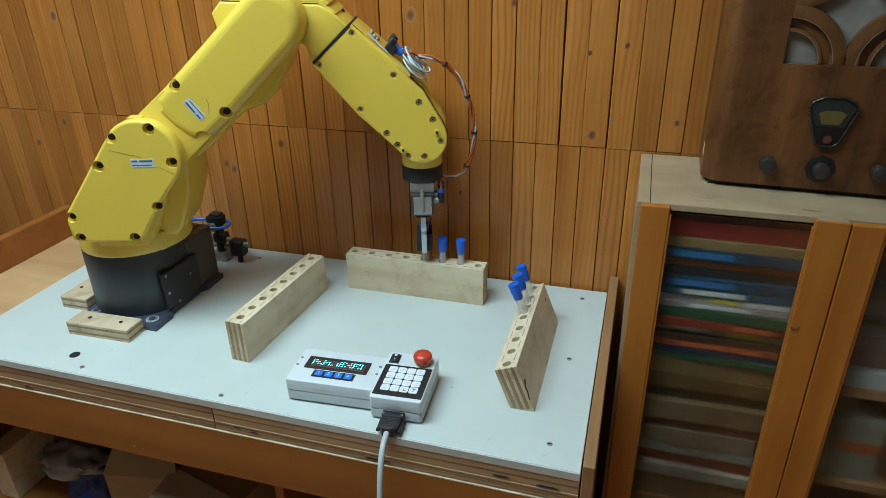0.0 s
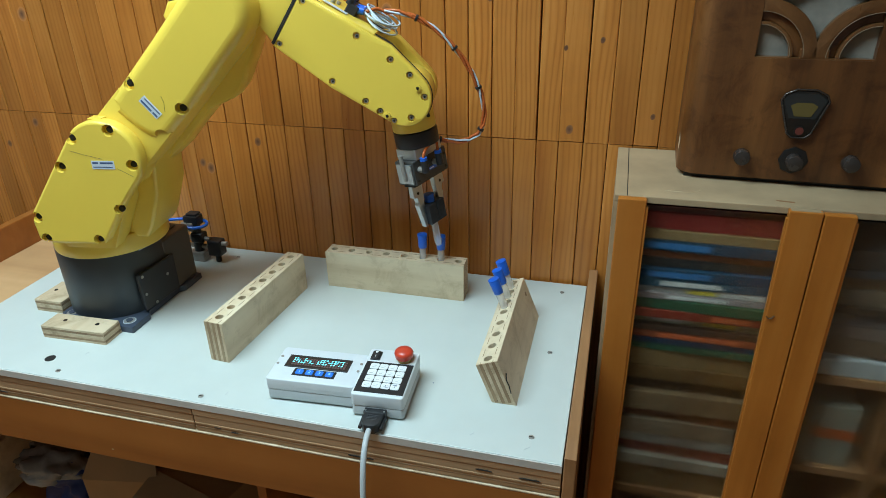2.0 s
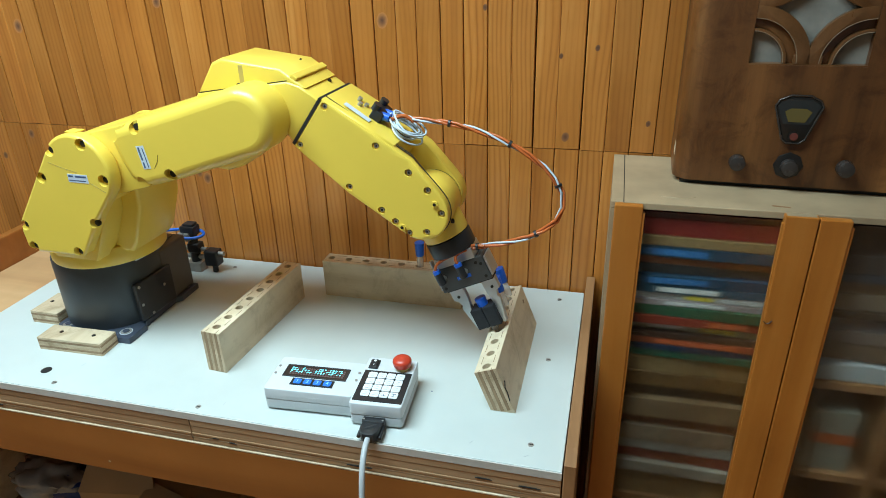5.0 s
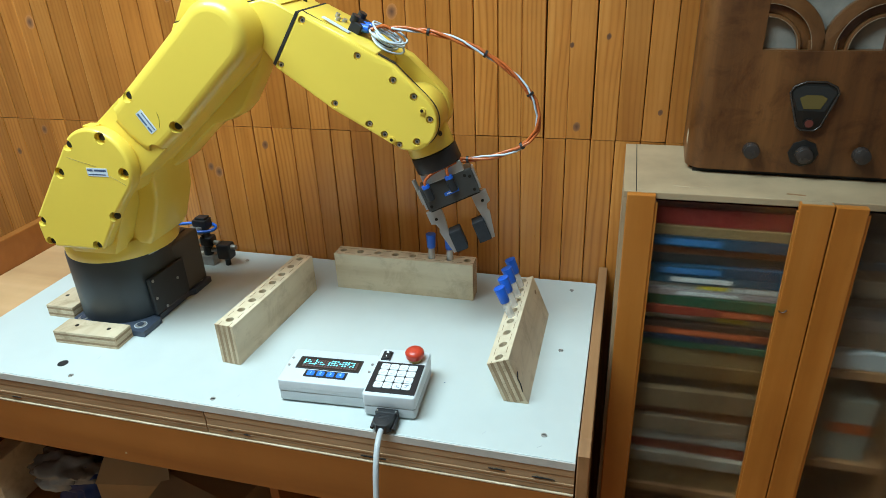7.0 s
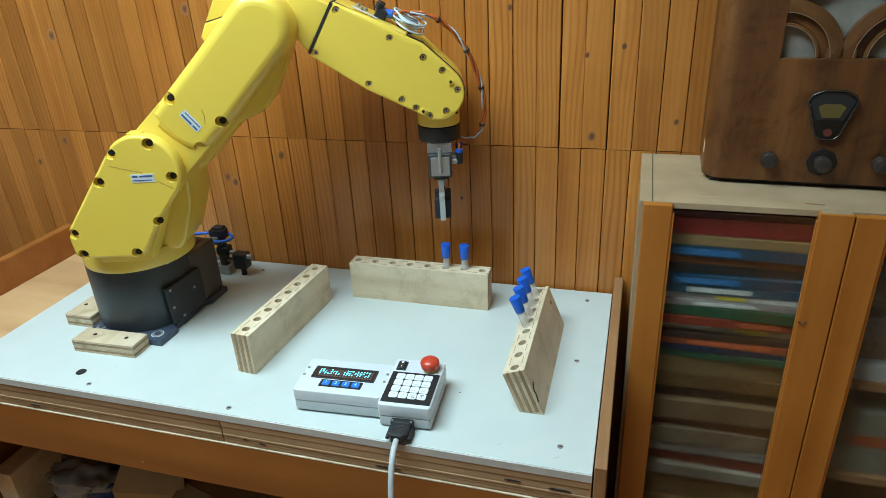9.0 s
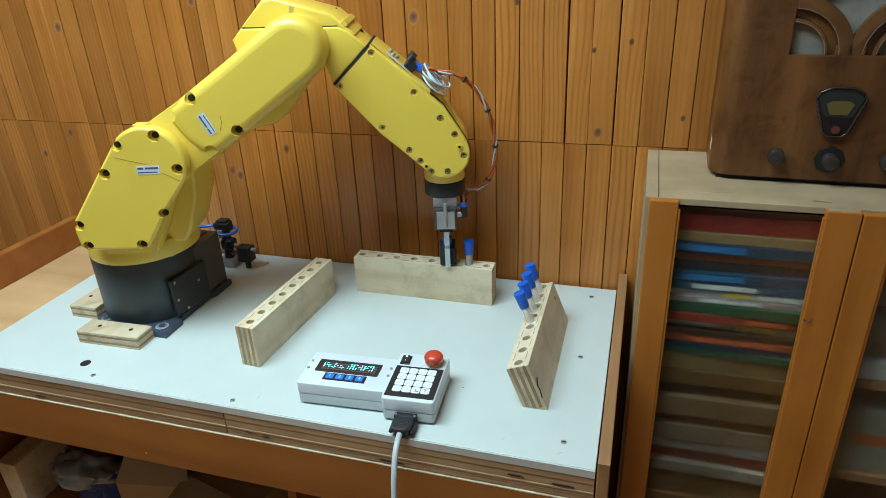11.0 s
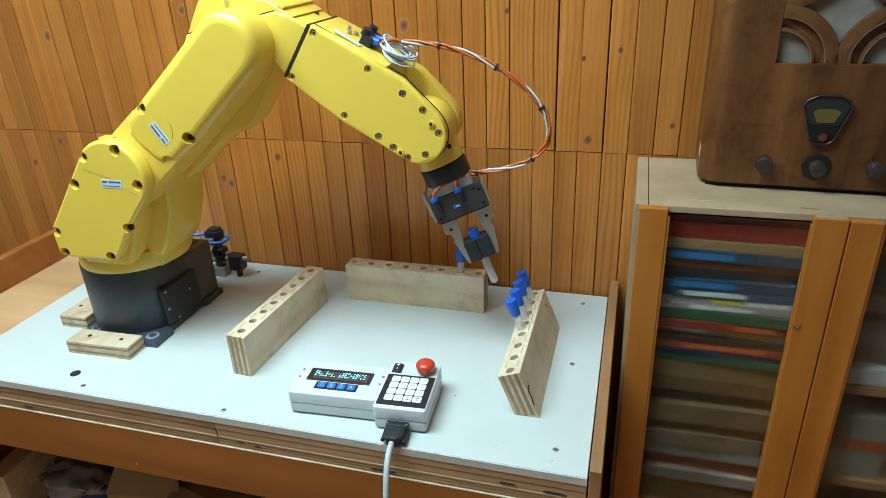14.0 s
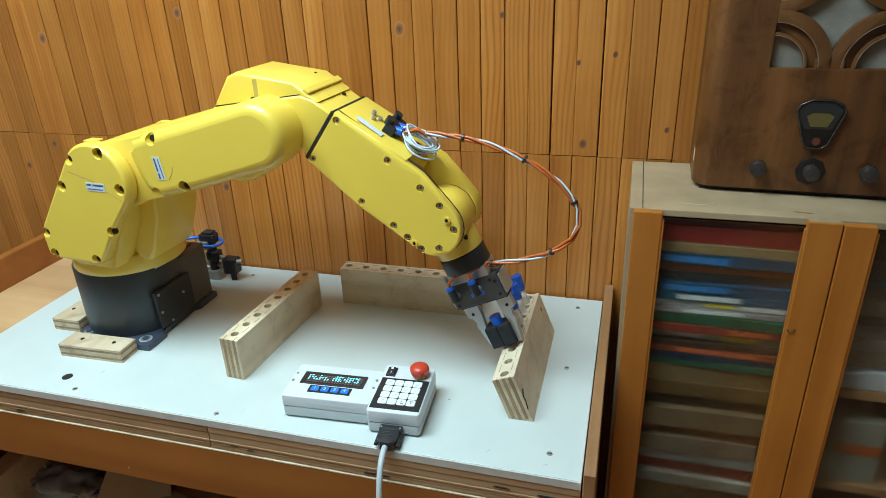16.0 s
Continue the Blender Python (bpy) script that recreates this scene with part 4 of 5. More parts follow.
# ---- under the bench ----
def clutter():
    z = -0.479
    b = thing("cardboard_box", "open cardboard box under the bench", "box", pose(-0.865, 0.185, z, 0, 0, 8))
    for a in ((-0.08, 0.08, -0.10, -0.096), (-0.08, 0.08, 0.096, 0.10)):
        part("side", box(a[0], a[1], a[2], a[3], 0, 0.16), CARD, b)
    for x in (-0.08, 0.076):
        part("side", box(x, x + 0.004, -0.096, 0.096, 0, 0.16), CARD, b)
    part("bottom", box(-0.076, 0.076, -0.096, 0.096, 0, 0.004), CARD, b)
    part("flap", moved(prism([(-0.078, 0.0), (-0.055, 0.072), (0.03, 0.085), (0.07, 0.05), (0.078, 0.0)], 0, 0.003, "xy"), pose(0, -0.1, 0.158, 62, 0, 2)), CARD, b)
    part("flap", moved(box(0.0, 0.07, -0.09, 0.09, 0, 0.003), pose(0.078, 0, 0.158, 0, 24, 0)), CARD, b)
    c = thing("cardboard_box", "cardboard box with folded flaps under the bench", "box", pose(-0.68, 0.18, z, 0, 0, -14))
    part("carton", box(-0.09, 0.09, -0.09, 0.09, 0, 0.17, 0.002), CARD, c)
    part("flap", moved(box(-0.09, 0.09, -0.08, 0.0, 0, 0.003), pose(0, -0.088, 0.172, 20)), CARD, c)

    def crumple(name, label, cat, at, sx, sy, sz, mat, seed):
        bm = bmesh.new()
        bmesh.ops.create_icosphere(bm, subdivisions=4, radius=1)
        for v in bm.verts:
            n = noise.noise(v.co * 2.1 + Vector((seed, 0, 0))) * 0.5 + abs(noise.noise(v.co * 5 + Vector((0, seed, 0)))) * 0.3
            v.co = Vector((v.co.x * sx, v.co.y * sy, max(v.co.z, -0.55) * sz)) * (1 + n)
        lo = min(v.co.z for v in bm.verts)
        moved(bm, Matrix.Translation((0, 0, -lo)))
        ob = part(name, bm, mat, smooth=75)
        ob.matrix_basis = at
        tagged(ob, label, cat)
    crumple("plastic_bag", "crumpled clear plastic bag lying on a blue bag", "bag", pose(-1.075, 0.13, z + 0.085), 0.075, 0.045, 0.03, FILM, 3)
    crumple("blue_bag", "dark blue plastic bag on the low shelf", "bag", pose(-1.03, 0.155, z), 0.062, 0.055, 0.07, BLUEBAG, 7)
    w = thing("wood_offcut", "raw wood offcut leaning under the bench", "wood offcut", pose(-1.24, 0.11, z))
    part("board", box(-0.02, 0.03, -0.03, 0.1, 0.0, 0.13, 0.002), BIRCH, w)
    crumple("cloth_bundle", "dark grey cloth bundle on the low shelf", "cloth", pose(-0.35, 0.2, z), 0.13, 0.09, 0.06, BLACKISH, 11)


# joints between the boards, where they are uneven; the rest follow at even steps
JOINTS = (-1.3095, -1.2655, -1.2215, -1.1815, -1.1385, -1.0905, -1.0495, -1.0055, -0.9605, -0.9185, -0.8755, -0.8395, -0.7985, -0.7535,
          -0.7095, -0.6665, -0.6225, -0.5795, -0.5375, -0.494, -0.45, -0.4065, -0.3645, -0.326, -0.2815, -0.2405, -0.197, -0.1545,
          -0.1135, -0.073, -0.029, 0.0142, 0.0578, 0.099)
KNOTS = ((-1.192, 0.497, 0.011), (-1.243, 0.265, 0.008), (-1.335, 0.21, 0.006), (-0.687, 0.252, 0.007), (-0.826, 0.198, 0.007), (-0.808, 0.187, 0.01),
         (-0.390, 0.511, 0.0105), (-0.055, 0.312, 0.0065), (-0.0705, 0.454, 0.0035), (-0.458, 0.017, 0.006), (-0.517, 0.013, 0.0045), (-0.198, 0.533, 0.004),
         (-0.009, 0.468, 0.004), (0.0856, 0.342, 0.004), (-0.846, 0.544, 0.009), (-0.30, 0.18, 0.003), (-0.73, 0.40, 0.005), (-1.02, 0.62, 0.008))


def wall_boards(wall):
    step = 0.0427
    edges = [JOINTS[0] - step * k for k in range(44, 0, -1)] + list(JOINTS) + [JOINTS[-1] + step * k for k in range(1, 42)]
    rng = random.Random(3)
    for a, b in zip(edges, edges[1:]):
        for course, (z0, z1) in enumerate(((FLOOR + 0.002, SEAM - 0.0005), (SEAM + 0.0005, 1.74))):
            shift = rng.uniform(-0.0012, 0.0012) * course
            gap = rng.uniform(0.0003, 0.0009)
            w = (b - a) / 2 - gap
            bm = box(-w, w, 0, 0.018, 0, z1 - z0)
            long_edges = [e for e in bm.edges if abs(e.verts[0].co.z - e.verts[1].co.z) > 0.1 and e.verts[0].co.y < 0.01]
            bmesh.ops.bevel(bm, geom=long_edges, offset=0.0018, segments=2, affect="EDGES", profile=0.5)
            ob = part("board", bm, PINE, wall)
            at = ((a + b) / 2 + shift, WALL_Y + rng.uniform(0, 0.0016), z0 + (rng.uniform(-0.0006, 0.0008) if course else 0))
            ob.matrix_basis = pose(*at, 0, 0, rng.uniform(-0.25, 0.25))
            for x, z, r in KNOTS:
                if a < x < b and z0 < z < z1:
                    lens = rod((0, 0.0006, 0), (0, -0.0001, 0), 1.0, 20)
                    for v in lens.verts:
                        v.co.x, v.co.z = v.co.x * r, v.co.z * r * 1.35
                    part("knot", lens, KNOT, ob, "dark knot in the pine", at=pose(min(max(x - at[0], r - w), w - r) if r < w else 0, 0, z - at[2], 0, 12))


# ---- the robot ----
J1 = Vector((-0.842, 0.2402, 0.0))
A1, HJ2, A2 = 0.0859, 0.3324, 0.2602
J5 = Vector((0.2923, 0.009, 0.061))
TILT = 26.0


def carve(ob, cutter):
    tool = part("cutter", cutter, YELLOW, ob)
    bpy.context.view_layer.update()
    mod = ob.modifiers.new("cut", "BOOLEAN")
    mod.object, mod.operation, mod.solver = tool, "DIFFERENCE", "EXACT"
    me = bpy.data.meshes.new_from_object(ob.evaluated_get(bpy.context.evaluated_depsgraph_get()))
    ob.modifiers.clear()
    old, ob.data = ob.data, me
    bpy.data.meshes.remove(old)
    bpy.data.objects.remove(tool)
    bm = bmesh.new()
    bm.from_mesh(me)
    for f in bm.faces:
        f.smooth = f.calc_area() < 0.0015
    for e in bm.edges:
        e.smooth = len(e.link_faces) == 2 and e.calc_face_angle(0) < radians(36)
    bm.to_mesh(me)
    bm.free()


def bolts(parent, spots, y, r=0.0048, mat=None, depth=0.0, wide=1.75):
    """Cap screws; with a depth each sits at the bottom of a bored pocket."""
    if depth:
        cutter = None
        for x, z in spots:
            cutter = rod((x, y - 0.02, z), (x, y + depth, z), r * wide, 22, bm=cutter)
        carve(parent, cutter)
    for x, z in spots:
        head = rod((x, y + depth + 0.0004, z), (x, y + depth - 0.0035, z), r, 18, bev=0.0004)
        bolt = part("bolt", head, mat or DARKBOLT, parent, smooth=40)
        part("hex_hole", rod((x, y + depth - 0.003, z), (x, y + depth - 0.0038, z), r * 0.52, 6), GAP, bolt)


def paper_label(parent, x, z, y, w, h, turn):
    m = pose(x, y, z, 90, 0, 0) @ pose(0, 0, 0, 0, 0, turn)
    lab = part("label", moved(box(-w / 2, w / 2, -h / 2, h / 2, 0, 0.0005), m), LABEL, parent, "small silver label with unreadable print")
    for k, (a, b) in enumerate(((-0.45, -0.2), (-0.12, 0.45))):
        part("print_bar", moved(box(a * w, b * w, 0.12 * h, 0.34 * h, 0.0005, 0.0007), m), INK, lab)
    part("print_bar", moved(box(-0.45 * w, 0.4 * w, -0.32 * h, -0.2 * h, 0.0005, 0.0007), m), INK, lab)


def robot():
    R = thing("robot_arm", "yellow six-axis robot arm on a dark grey base", "robot arm", Matrix.Translation(J1))
    P = {}
    # base
    cx = -0.030
    ushape = arc(cx, 0.0, 0.09, 180, 360, 36) + [(cx + 0.0895, 0.03), (cx + 0.078, 0.06), (cx - 0.078, 0.06), (cx - 0.0895, 0.03)]
    b = part("base", prism(ushape, 0.012, 0.141, "xy", 0.002), GREY, R, "dark grey round base", smooth=30)
    part("connector_housing", box(cx - 0.076, cx + 0.09, 0.03, 0.113, 0.012, 0.122, 0.004, 3), GREY_METAL, b, "brown-grey box behind the base")
    part("housing_cap", box(0.010, 0.042, 0.072, 0.1, 0.122, 0.1245, 0.001), GREY, b)
    for y in (0.079, 0.092):
        part("cap_screw", rod((0.026, y, 0.124), (0.026, y, 0.1255), 0.004, 14), STEEL, b)
    side_cover = moved(box(-0.047, 0.047, -0.004, 0.004, -0.038, 0.036, 0.002), pose(0.0625, -0.004, 0.056, 0, 0, 86))
    cv = part("side_cover", side_cover, BLACKISH, b, "black screwed cover plate")
    for dx, dz in ((-0.04, -0.006), (0.02, 0.006), (-0.04, 0.03), (-0.02, -0.033)):
        part("cover_screw", moved(rod((dx, -0.0045, dz), (dx, -0.006, dz), 0.0028, 12), pose(0.0625, -0.004, 0.056, 0, 0, 86)), STEEL, cv)
    plate = [(-0.10, -0.06), (-0.10, -0.082), (-0.082, -0.099), (0.066, -0.099), (0.066, -0.05), (0.058, -0.04), (0.058, 0.05), (0.067, 0.06), (0.067, 0.114), (0.03, 0.114), (0.02, 0.108), (-0.06, 0.108), (-0.07, 0.114), (-0.10, 0.114), (-0.10, 0.06), (-0.09, 0.05), (-0.09, -0.05)]
    pl = part("base_plate", prism(plate, 0.0, 0.012, "xy", 0.001), BLUEGREY, R, "worn blue-grey mounting plate")
    for x, y in ((0.045, -0.079), (0.05, 0.095), (-0.08, -0.079), (-0.08, 0.095)):
        w = part("washer", rod((x, y, 0.012), (x, y, 0.0128), 0.010, 24), STEEL, pl)
        if x > 0 and y < 0:
            part("ring_mark", rod((x, y, 0.012), (x, y, 0.0123), 0.0115, 32), LABEL, pl, "worn white ring round the bolt")
        part("bolt", rod((x, y, 0.0126), (x, y, 0.0145), 0.0062, 6), BLUEGREY, w)
    part("base_label", moved(box(-0.012, 0.012, -0.0005, 0.0008, -0.004, 0.004), pose(0.0584, -0.0155, 0.1345, 0, 0, 80)), LABEL, b)
    # shoulder (origin on the second axis)
    body = prism(arc(0, 0, 0.053, -40, 135, 20) + [(-0.135, -0.095), (-0.14, -0.15), (-0.12, -0.16), (0.0, -0.166), (0.012, -0.15), (0.036, -0.085)], -0.056, 0.05, "xz", 0.006, 3)
    body = rod((-A1 - 0.014, 0, 0.142 - HJ2), (-A1 - 0.014, 0, 0.176 - HJ2), 0.098, 64, bev=0.003, bm=body)
    sh = P["shoulder"] = part("shoulder", body, YELLOW, R, smooth=40)
    part("shoulder_lobe", prism(arc(0, 0, 0.053, -30, 135, 20) + [(-0.08, -0.03), (-0.05, -0.07), (0.03, -0.052)], -0.1, -0.046, "xz", 0.004, 2), YELLOW, sh, smooth=40)
    part("cover_web", prism([(-0.05, 0.02), (-0.138, -0.096), (-0.132, -0.142), (-0.118, -0.166), (-0.034, -0.166), (-0.022, -0.14), (0.004, -0.085), (0.01, 0.0)], -0.101, -0.055, "xz", 0.003, 2), YELLOW, sh, smooth=40)
    cover = arc(0, 0, 0.0605, -32, 138, 26) + [(-0.147, -0.094), (-0.149, -0.112), (-0.147, -0.139), (-0.137, -0.1465), (-0.037, -0.147), (-0.03, -0.143), (0.013, -0.078)]
    sc = part("shoulder_cover", prism(cover, -0.1245, -0.1, "xz", 0.005, 3), YELLOW, sh, smooth=40)
    part("shoulder_cover", prism([(x * 0.9, z * 0.9) for x, z in cover], 0.05, 0.058, "xz", 0.004, 3), YELLOW, sh, smooth=40)
    bolts(sc, ((0.007, -0.0845), (0.0455, -0.009), (0.02, 0.046), (-0.043, 0.033), (-0.073, -0.013), (-0.139, -0.10), (-0.133, -0.138), (-0.042, -0.139)), -0.1245, 0.0052, None, 0.009, 1.8)
    paper_label(sc, -0.001, -0.0085, -0.1246, 0.037, 0.0135, 0)
    part("top_clip", box(-0.016, 0.006, -0.112, -0.094, 0.0595, 0.0615, 0.0008), YELLOW, sh)
    for pts in ([(-0.05, -0.1247, 0.014), (-0.03, -0.1247, 0.008), (0.0, -0.1247, 0.001)], [(0.02, -0.1247, -0.014), (0.045, -0.1247, -0.028)]):
        part("scratch", tube_along(pts, 0.0003, 4), SCRATCH, sc)
    # upper arm (x runs from the second to the third axis)
    near = [(0.064, 0.0475), (0.2, 0.049)] + arc(0.294, 0.002, 0.0495, 90, -90, 24) + [(0.16, -0.053), (0.088, -0.0525), (0.08, -0.05), (0.067, -0.03), (0.063, 0.0)]
    ua = P["upper_arm"] = part("upper_arm", prism(near, -0.1035, -0.03, "xz", 0.021, 6), YELLOW, R, smooth=50)
    link = prism(arc(0, 0, 0.051, 90, 270, 20) + [(0.1, -0.051), (0.1, 0.047)], -0.099, -0.03, "xz", 0.003)
    part("hub", link, YELLOW, ua, smooth=40)
    core = arc(0, 0, 0.048, 90, 270, 16) + [(0.10, -0.048), (0.2, -0.046)] + arc(A2, 0, 0.046, -90, 90, 16)
    part("arm_core", prism(core, -0.034, 0.004, "xz", 0.004, 2), YELLOW, ua, smooth=40)
    far = arc(0, 0, 0.05, 90, 235, 16) + [(-0.015, -0.056), (0.03, -0.061), (0.085, -0.059), (0.125, -0.06), (0.162, -0.075), (0.19, -0.074), (0.245, -0.057)] + arc(A2, 0, 0.05, -50, 90, 12)
    part("far_limb", prism(far, 0.0, 0.064, "xz", 0.010, 2), YELLOW, ua, "cast far side of the upper arm", smooth=40)
    bolts(ua, ((0.145, -0.0415), (0.0875, -0.0415), (0.074, 0.0365), (0.119, 0.038)), -0.1035, 0.0055, None, 0.011, 1.75)
    paper_label(ua, 0.1137, -0.0062, -0.1036, 0.036, 0.0135, 83)
    part("scratch", tube_along([(0.140, -0.1036, -0.008), (0.135, -0.1037, -0.017), (0.124, -0.1036, -0.026)], 0.0004, 5), SCRATCH, ua)
    # elbow and forearm (origin on the third axis, x along the forearm)
    elbow = [(-0.076, -0.032), (-0.0775, -0.009), (0.03, 0.0975), (0.05, 0.1045), (0.0835, 0.1055), (0.0835, 0.025), (0.056, 0.036), (0.042, 0.018), (0.03, -0.045), (0.0, -0.052), (-0.05, -0.048)]
    el = P["elbow"] = part("elbow", prism(elbow, -0.046, 0.06, "xz", 0.004, 3), YELLOW, R, smooth=40)
    hood = [(-0.078, -0.008), (-0.0795, 0.045), (-0.07, 0.0605), (0.012, 0.1055), (0.05, 0.107), (0.058, 0.107), (0.056, 0.057), (0.03, 0.02)]
    hd = part("motor_hood", prism(hood, -0.0435, 0.06, "xz", 0.005, 3), YELLOW, el, smooth=40)
    part("hood_slot", moved(box(-0.004, 0.004, -0.0438, -0.041, -0.017, 0.017, 0.001), pose(-0.03, 0, 0.058, 0, -36)), COLLAR, hd)
    part("hood_seam", moved(box(-0.075, 0.075, -0.0441, -0.03, -0.0005, 0.0006), pose(-0.0232, 0, 0.0457, 0, -44.7)), GAP, hd)
    bolts(hd, ((-0.028, 0.046),), -0.0436, 0.0026)
    part("hood_step", box(0.03, 0.041, -0.0425, 0.058, 0.104, 0.1105, 0.0015), YELLOW, hd)
    for x, y in ((0.01, 0.03), (0.062, 0.03)):
        part("hood_screw", rod((x, y, 0.1), (x, y, 0.1075 if x > 0.05 else 0.1045), 0.003, 12), DARKBOLT, hd)
    part("joint_gap", prism([(0.0818, 0.0255), (0.0818, 0.1105), (0.0862, 0.1105), (0.0862, 0.0255)], -0.0478, 0.058, "xz"), GAP, el, "dark joint line")
    fa_main = [(0.0855, 0.111), (0.16, 0.119), (0.206, 0.1215), (0.222, 0.105), (0.232, 0.02), (0.19, 0.016), (0.0855, 0.022)]
    fa = P["forearm"] = part("forearm", prism(fa_main, -0.0445, 0.0625, "xz", 0.004, 3), YELLOW, R, smooth=40)
    arm = [(0.0855, 0.1105), (0.236, 0.1215), (0.295, 0.1085)] + arc(0.2925, 0.064, 0.0435, 80, -78, 18) + [(0.245, 0.019), (0.19, 0.016), (0.0855, 0.0225)]
    nc = part("side_cover", prism(arm, -0.0475, -0.034, "xz", 0.003, 2), YELLOW, fa, smooth=40)
    fc = part("side_cover", prism([(x, z * 0.985) for x, z in arm], 0.0345, 0.0655, "xz", 0.003, 2), YELLOW, fa, smooth=40)
    bolts(nc, ((0.186, 0.1055), (0.1875, 0.026), (0.2455, 0.0285), (0.2455, 0.1040), (0.282, 0.1005), (0.0925, 0.0305), (0.095, 0.1045), (0.272, 0.0275), (0.318, 0.085), (0.318, 0.046), (0.298, 0.0265)), -0.0475, 0.0036, STEEL, 0.0055, 1.6)
    for x, z in ((0.302, 0.091), (0.285, 0.028)):
        part("boss", rod((x, -0.047, z), (x, -0.050, z), 0.0052, 8), YELLOW, nc)
        part("boss_screw", rod((x, -0.05, z), (x, -0.0508, z), 0.0024, 10), DARKBOLT, nc)
    part("cover_line", moved(box(0.0, 0.151, -0.0003, 0.0006, 0, 0.0008), pose(0.0855, -0.032, 0.1115, 0, -4.2)), GAP, fa)
    edge = [(0.09, 0.1108), (0.236, 0.1218), (0.295, 0.1088)] + arc(0.2925, 0.064, 0.0438, 76, -40, 14)
    part("cover_seam", tube_along([(x, -0.0337, z + 0.0002) for x, z in edge], 0.0008, 5), GAP, nc, "dark seam of the side cover")
    port = part("cable_port", rod((0.201, 0.012, 0.118), (0.201, 0.012, 0.1222), 0.0125, 28), GAP, fa, "dark round cable port")
    part("port_rim", rod((0.201, 0.012, 0.119), (0.201, 0.012, 0.1218), 0.0145, 28), BLACKISH, port)
    part("label", moved(box(-0.022, 0.022, -0.0055, 0.0055, 0, 0.0005), pose(0.134, -0.024, 0.1186, 0, -3)), LABEL, fa, "small silver label")
    for x, y in ((0.125, 0.006), (0.132, 0.016), (0.118, 0.02)):
        part("port_screw", rod((x, y, 0.115), (x, y, 0.1205), 0.0035, 12), STEEL, fa)
    cn = part("air_connector", box(0.148, 0.166, -0.012, 0.03, 0.117, 0.134, 0.002), BLACKISH, fa, "black air connector")
    for y in (-0.004, 0.012):
        part("collar", rod((0.16, y, 0.128), (0.174, y, 0.133), 0.0062, 16), BLUE, cn, "blue push-fit collar", smooth=40)
    for y in (-0.006, 0.022):
        part("elbow_fitting", rod((0.15, y, 0.13), (0.15, y, 0.141), 0.0065, 16), BLACKISH, cn, smooth=40)
    rng = random.Random(8)
    for k in range(7):
        c = Vector((0.2 + rng.uniform(-0.006, 0.006), 0.002 + rng.uniform(-0.006, 0.008), 0.1285 + 0.0022 * k))
        rx, ry, lift, ph = rng.uniform(0.022, 0.028), rng.uniform(0.013, 0.019), rng.uniform(0.003, 0.008), rng.uniform(-1.0, 1.0)
        loop = [c + Vector((rx * math.cos(a), ry * math.sin(a) + 0.003 * math.cos(2 * a + ph), lift * math.sin(a + ph))) for a in [2 * math.pi * j / 36 for j in range(37)]]
        part("wire_loop", tube_along(loop, 0.0016, 7), WHITE_WIRE, fa, "coiled white wire", smooth=60)
    for y in (-0.004, 0.012):
        part("air_tube", tube_along(bezier((0.172, y, 0.132), (0.185, y, 0.137), (0.18, 0.008, 0.15), (0.205, 0.008, 0.147), 12), 0.0024, 8), ORANGE_TUBE, fa, smooth=60)
    # wrist
    wr = rod((0, -0.0235, 0), (0, 0.0415, 0), 0.044, 48, bev=0.004)
    wr = rod((0, 0, 0.012), (0, 0, 0.0595), 0.036, 40, 0.0365, 0.003, bm=wr)
    w = P["wrist"] = part("wrist", wr, YELLOW, R, smooth=45)
    part("flange_ring", rod((0, 0, 0.06), (0, 0, 0.086), 0.0368, 40, bev=0.002), BLACKISH, w, "black flange ring", smooth=40)
    part("hub_ring", rod((0, -0.0245, 0), (0, -0.0236, 0), 0.0425, 48), GAP, w, "dark joint line")
    part("wrist_screw", rod((0.03, 0.024, 0.035), (0.031, 0.029, 0.036), 0.003, 10), DARKBOLT, w)
    # gripper
    gp = P["gripper"] = part("gripper_body", box(-0.043, 0.043, -0.0205, 0.0195, 0.104, 0.145, 0.0015), GUN, R, "grey parallel gripper body")
    part("adapter_plate", box(-0.033, 0.033, -0.0215, 0.0205, 0.0865, 0.1038, 0.001), ALU, gp, "aluminium adapter")
    part("badge", moved(box(-0.012, 0.012, 0.0195, 0.0201, -0.003, 0.003, 0.0002), pose(0.002, 0, 0.128)), BLUE_HOSE, gp, "small blue badge")
    part("badge_bar", box(-0.006, 0.006, 0.0201, 0.0204, 0.127, 0.129), LABEL, gp)
    part("end_plate", box(0.0432, 0.0465, -0.016, 0.016, 0.108, 0.141, 0.0006), ALU, gp)
    part("end_plate", box(-0.0465, -0.0432, -0.016, 0.016, 0.108, 0.141, 0.0006), ALU, gp)
    part("jaw_guide", box(-0.041, 0.041, -0.012, 0.012, 0.1452, 0.149, 0.0005), GAP, gp)
    part("rod_end", rod((-0.0475, 0.0, 0.092), (-0.0475, 0.0, 0.135), 0.0035, 14), STEEL, gp, smooth=40)
    for x in (-0.03, 0.008):
        ft = part("air_fitting", rod((x, 0.033, 0.104), (x, 0.033, 0.124), 0.0062, 16), BLACKISH, gp, "black elbow fitting", smooth=40)
        part("collar", rod((x, 0.033, 0.099), (x, 0.033, 0.1045), 0.0062, 16), BLUE, ft, "blue push-fit collar", smooth=40)
        part("stem", rod((x, 0.019, 0.12), (x, 0.033, 0.12), 0.005, 14), STEEL, ft)
        part("air_tube", tube_along(bezier((x, 0.033, 0.1), (x, 0.036, 0.08), (0.015, 0.024, 0.088), (0.036, 0.012, 0.089), 12), 0.0023, 8), ORANGE_TUBE, gp, "orange air tube", smooth=60)
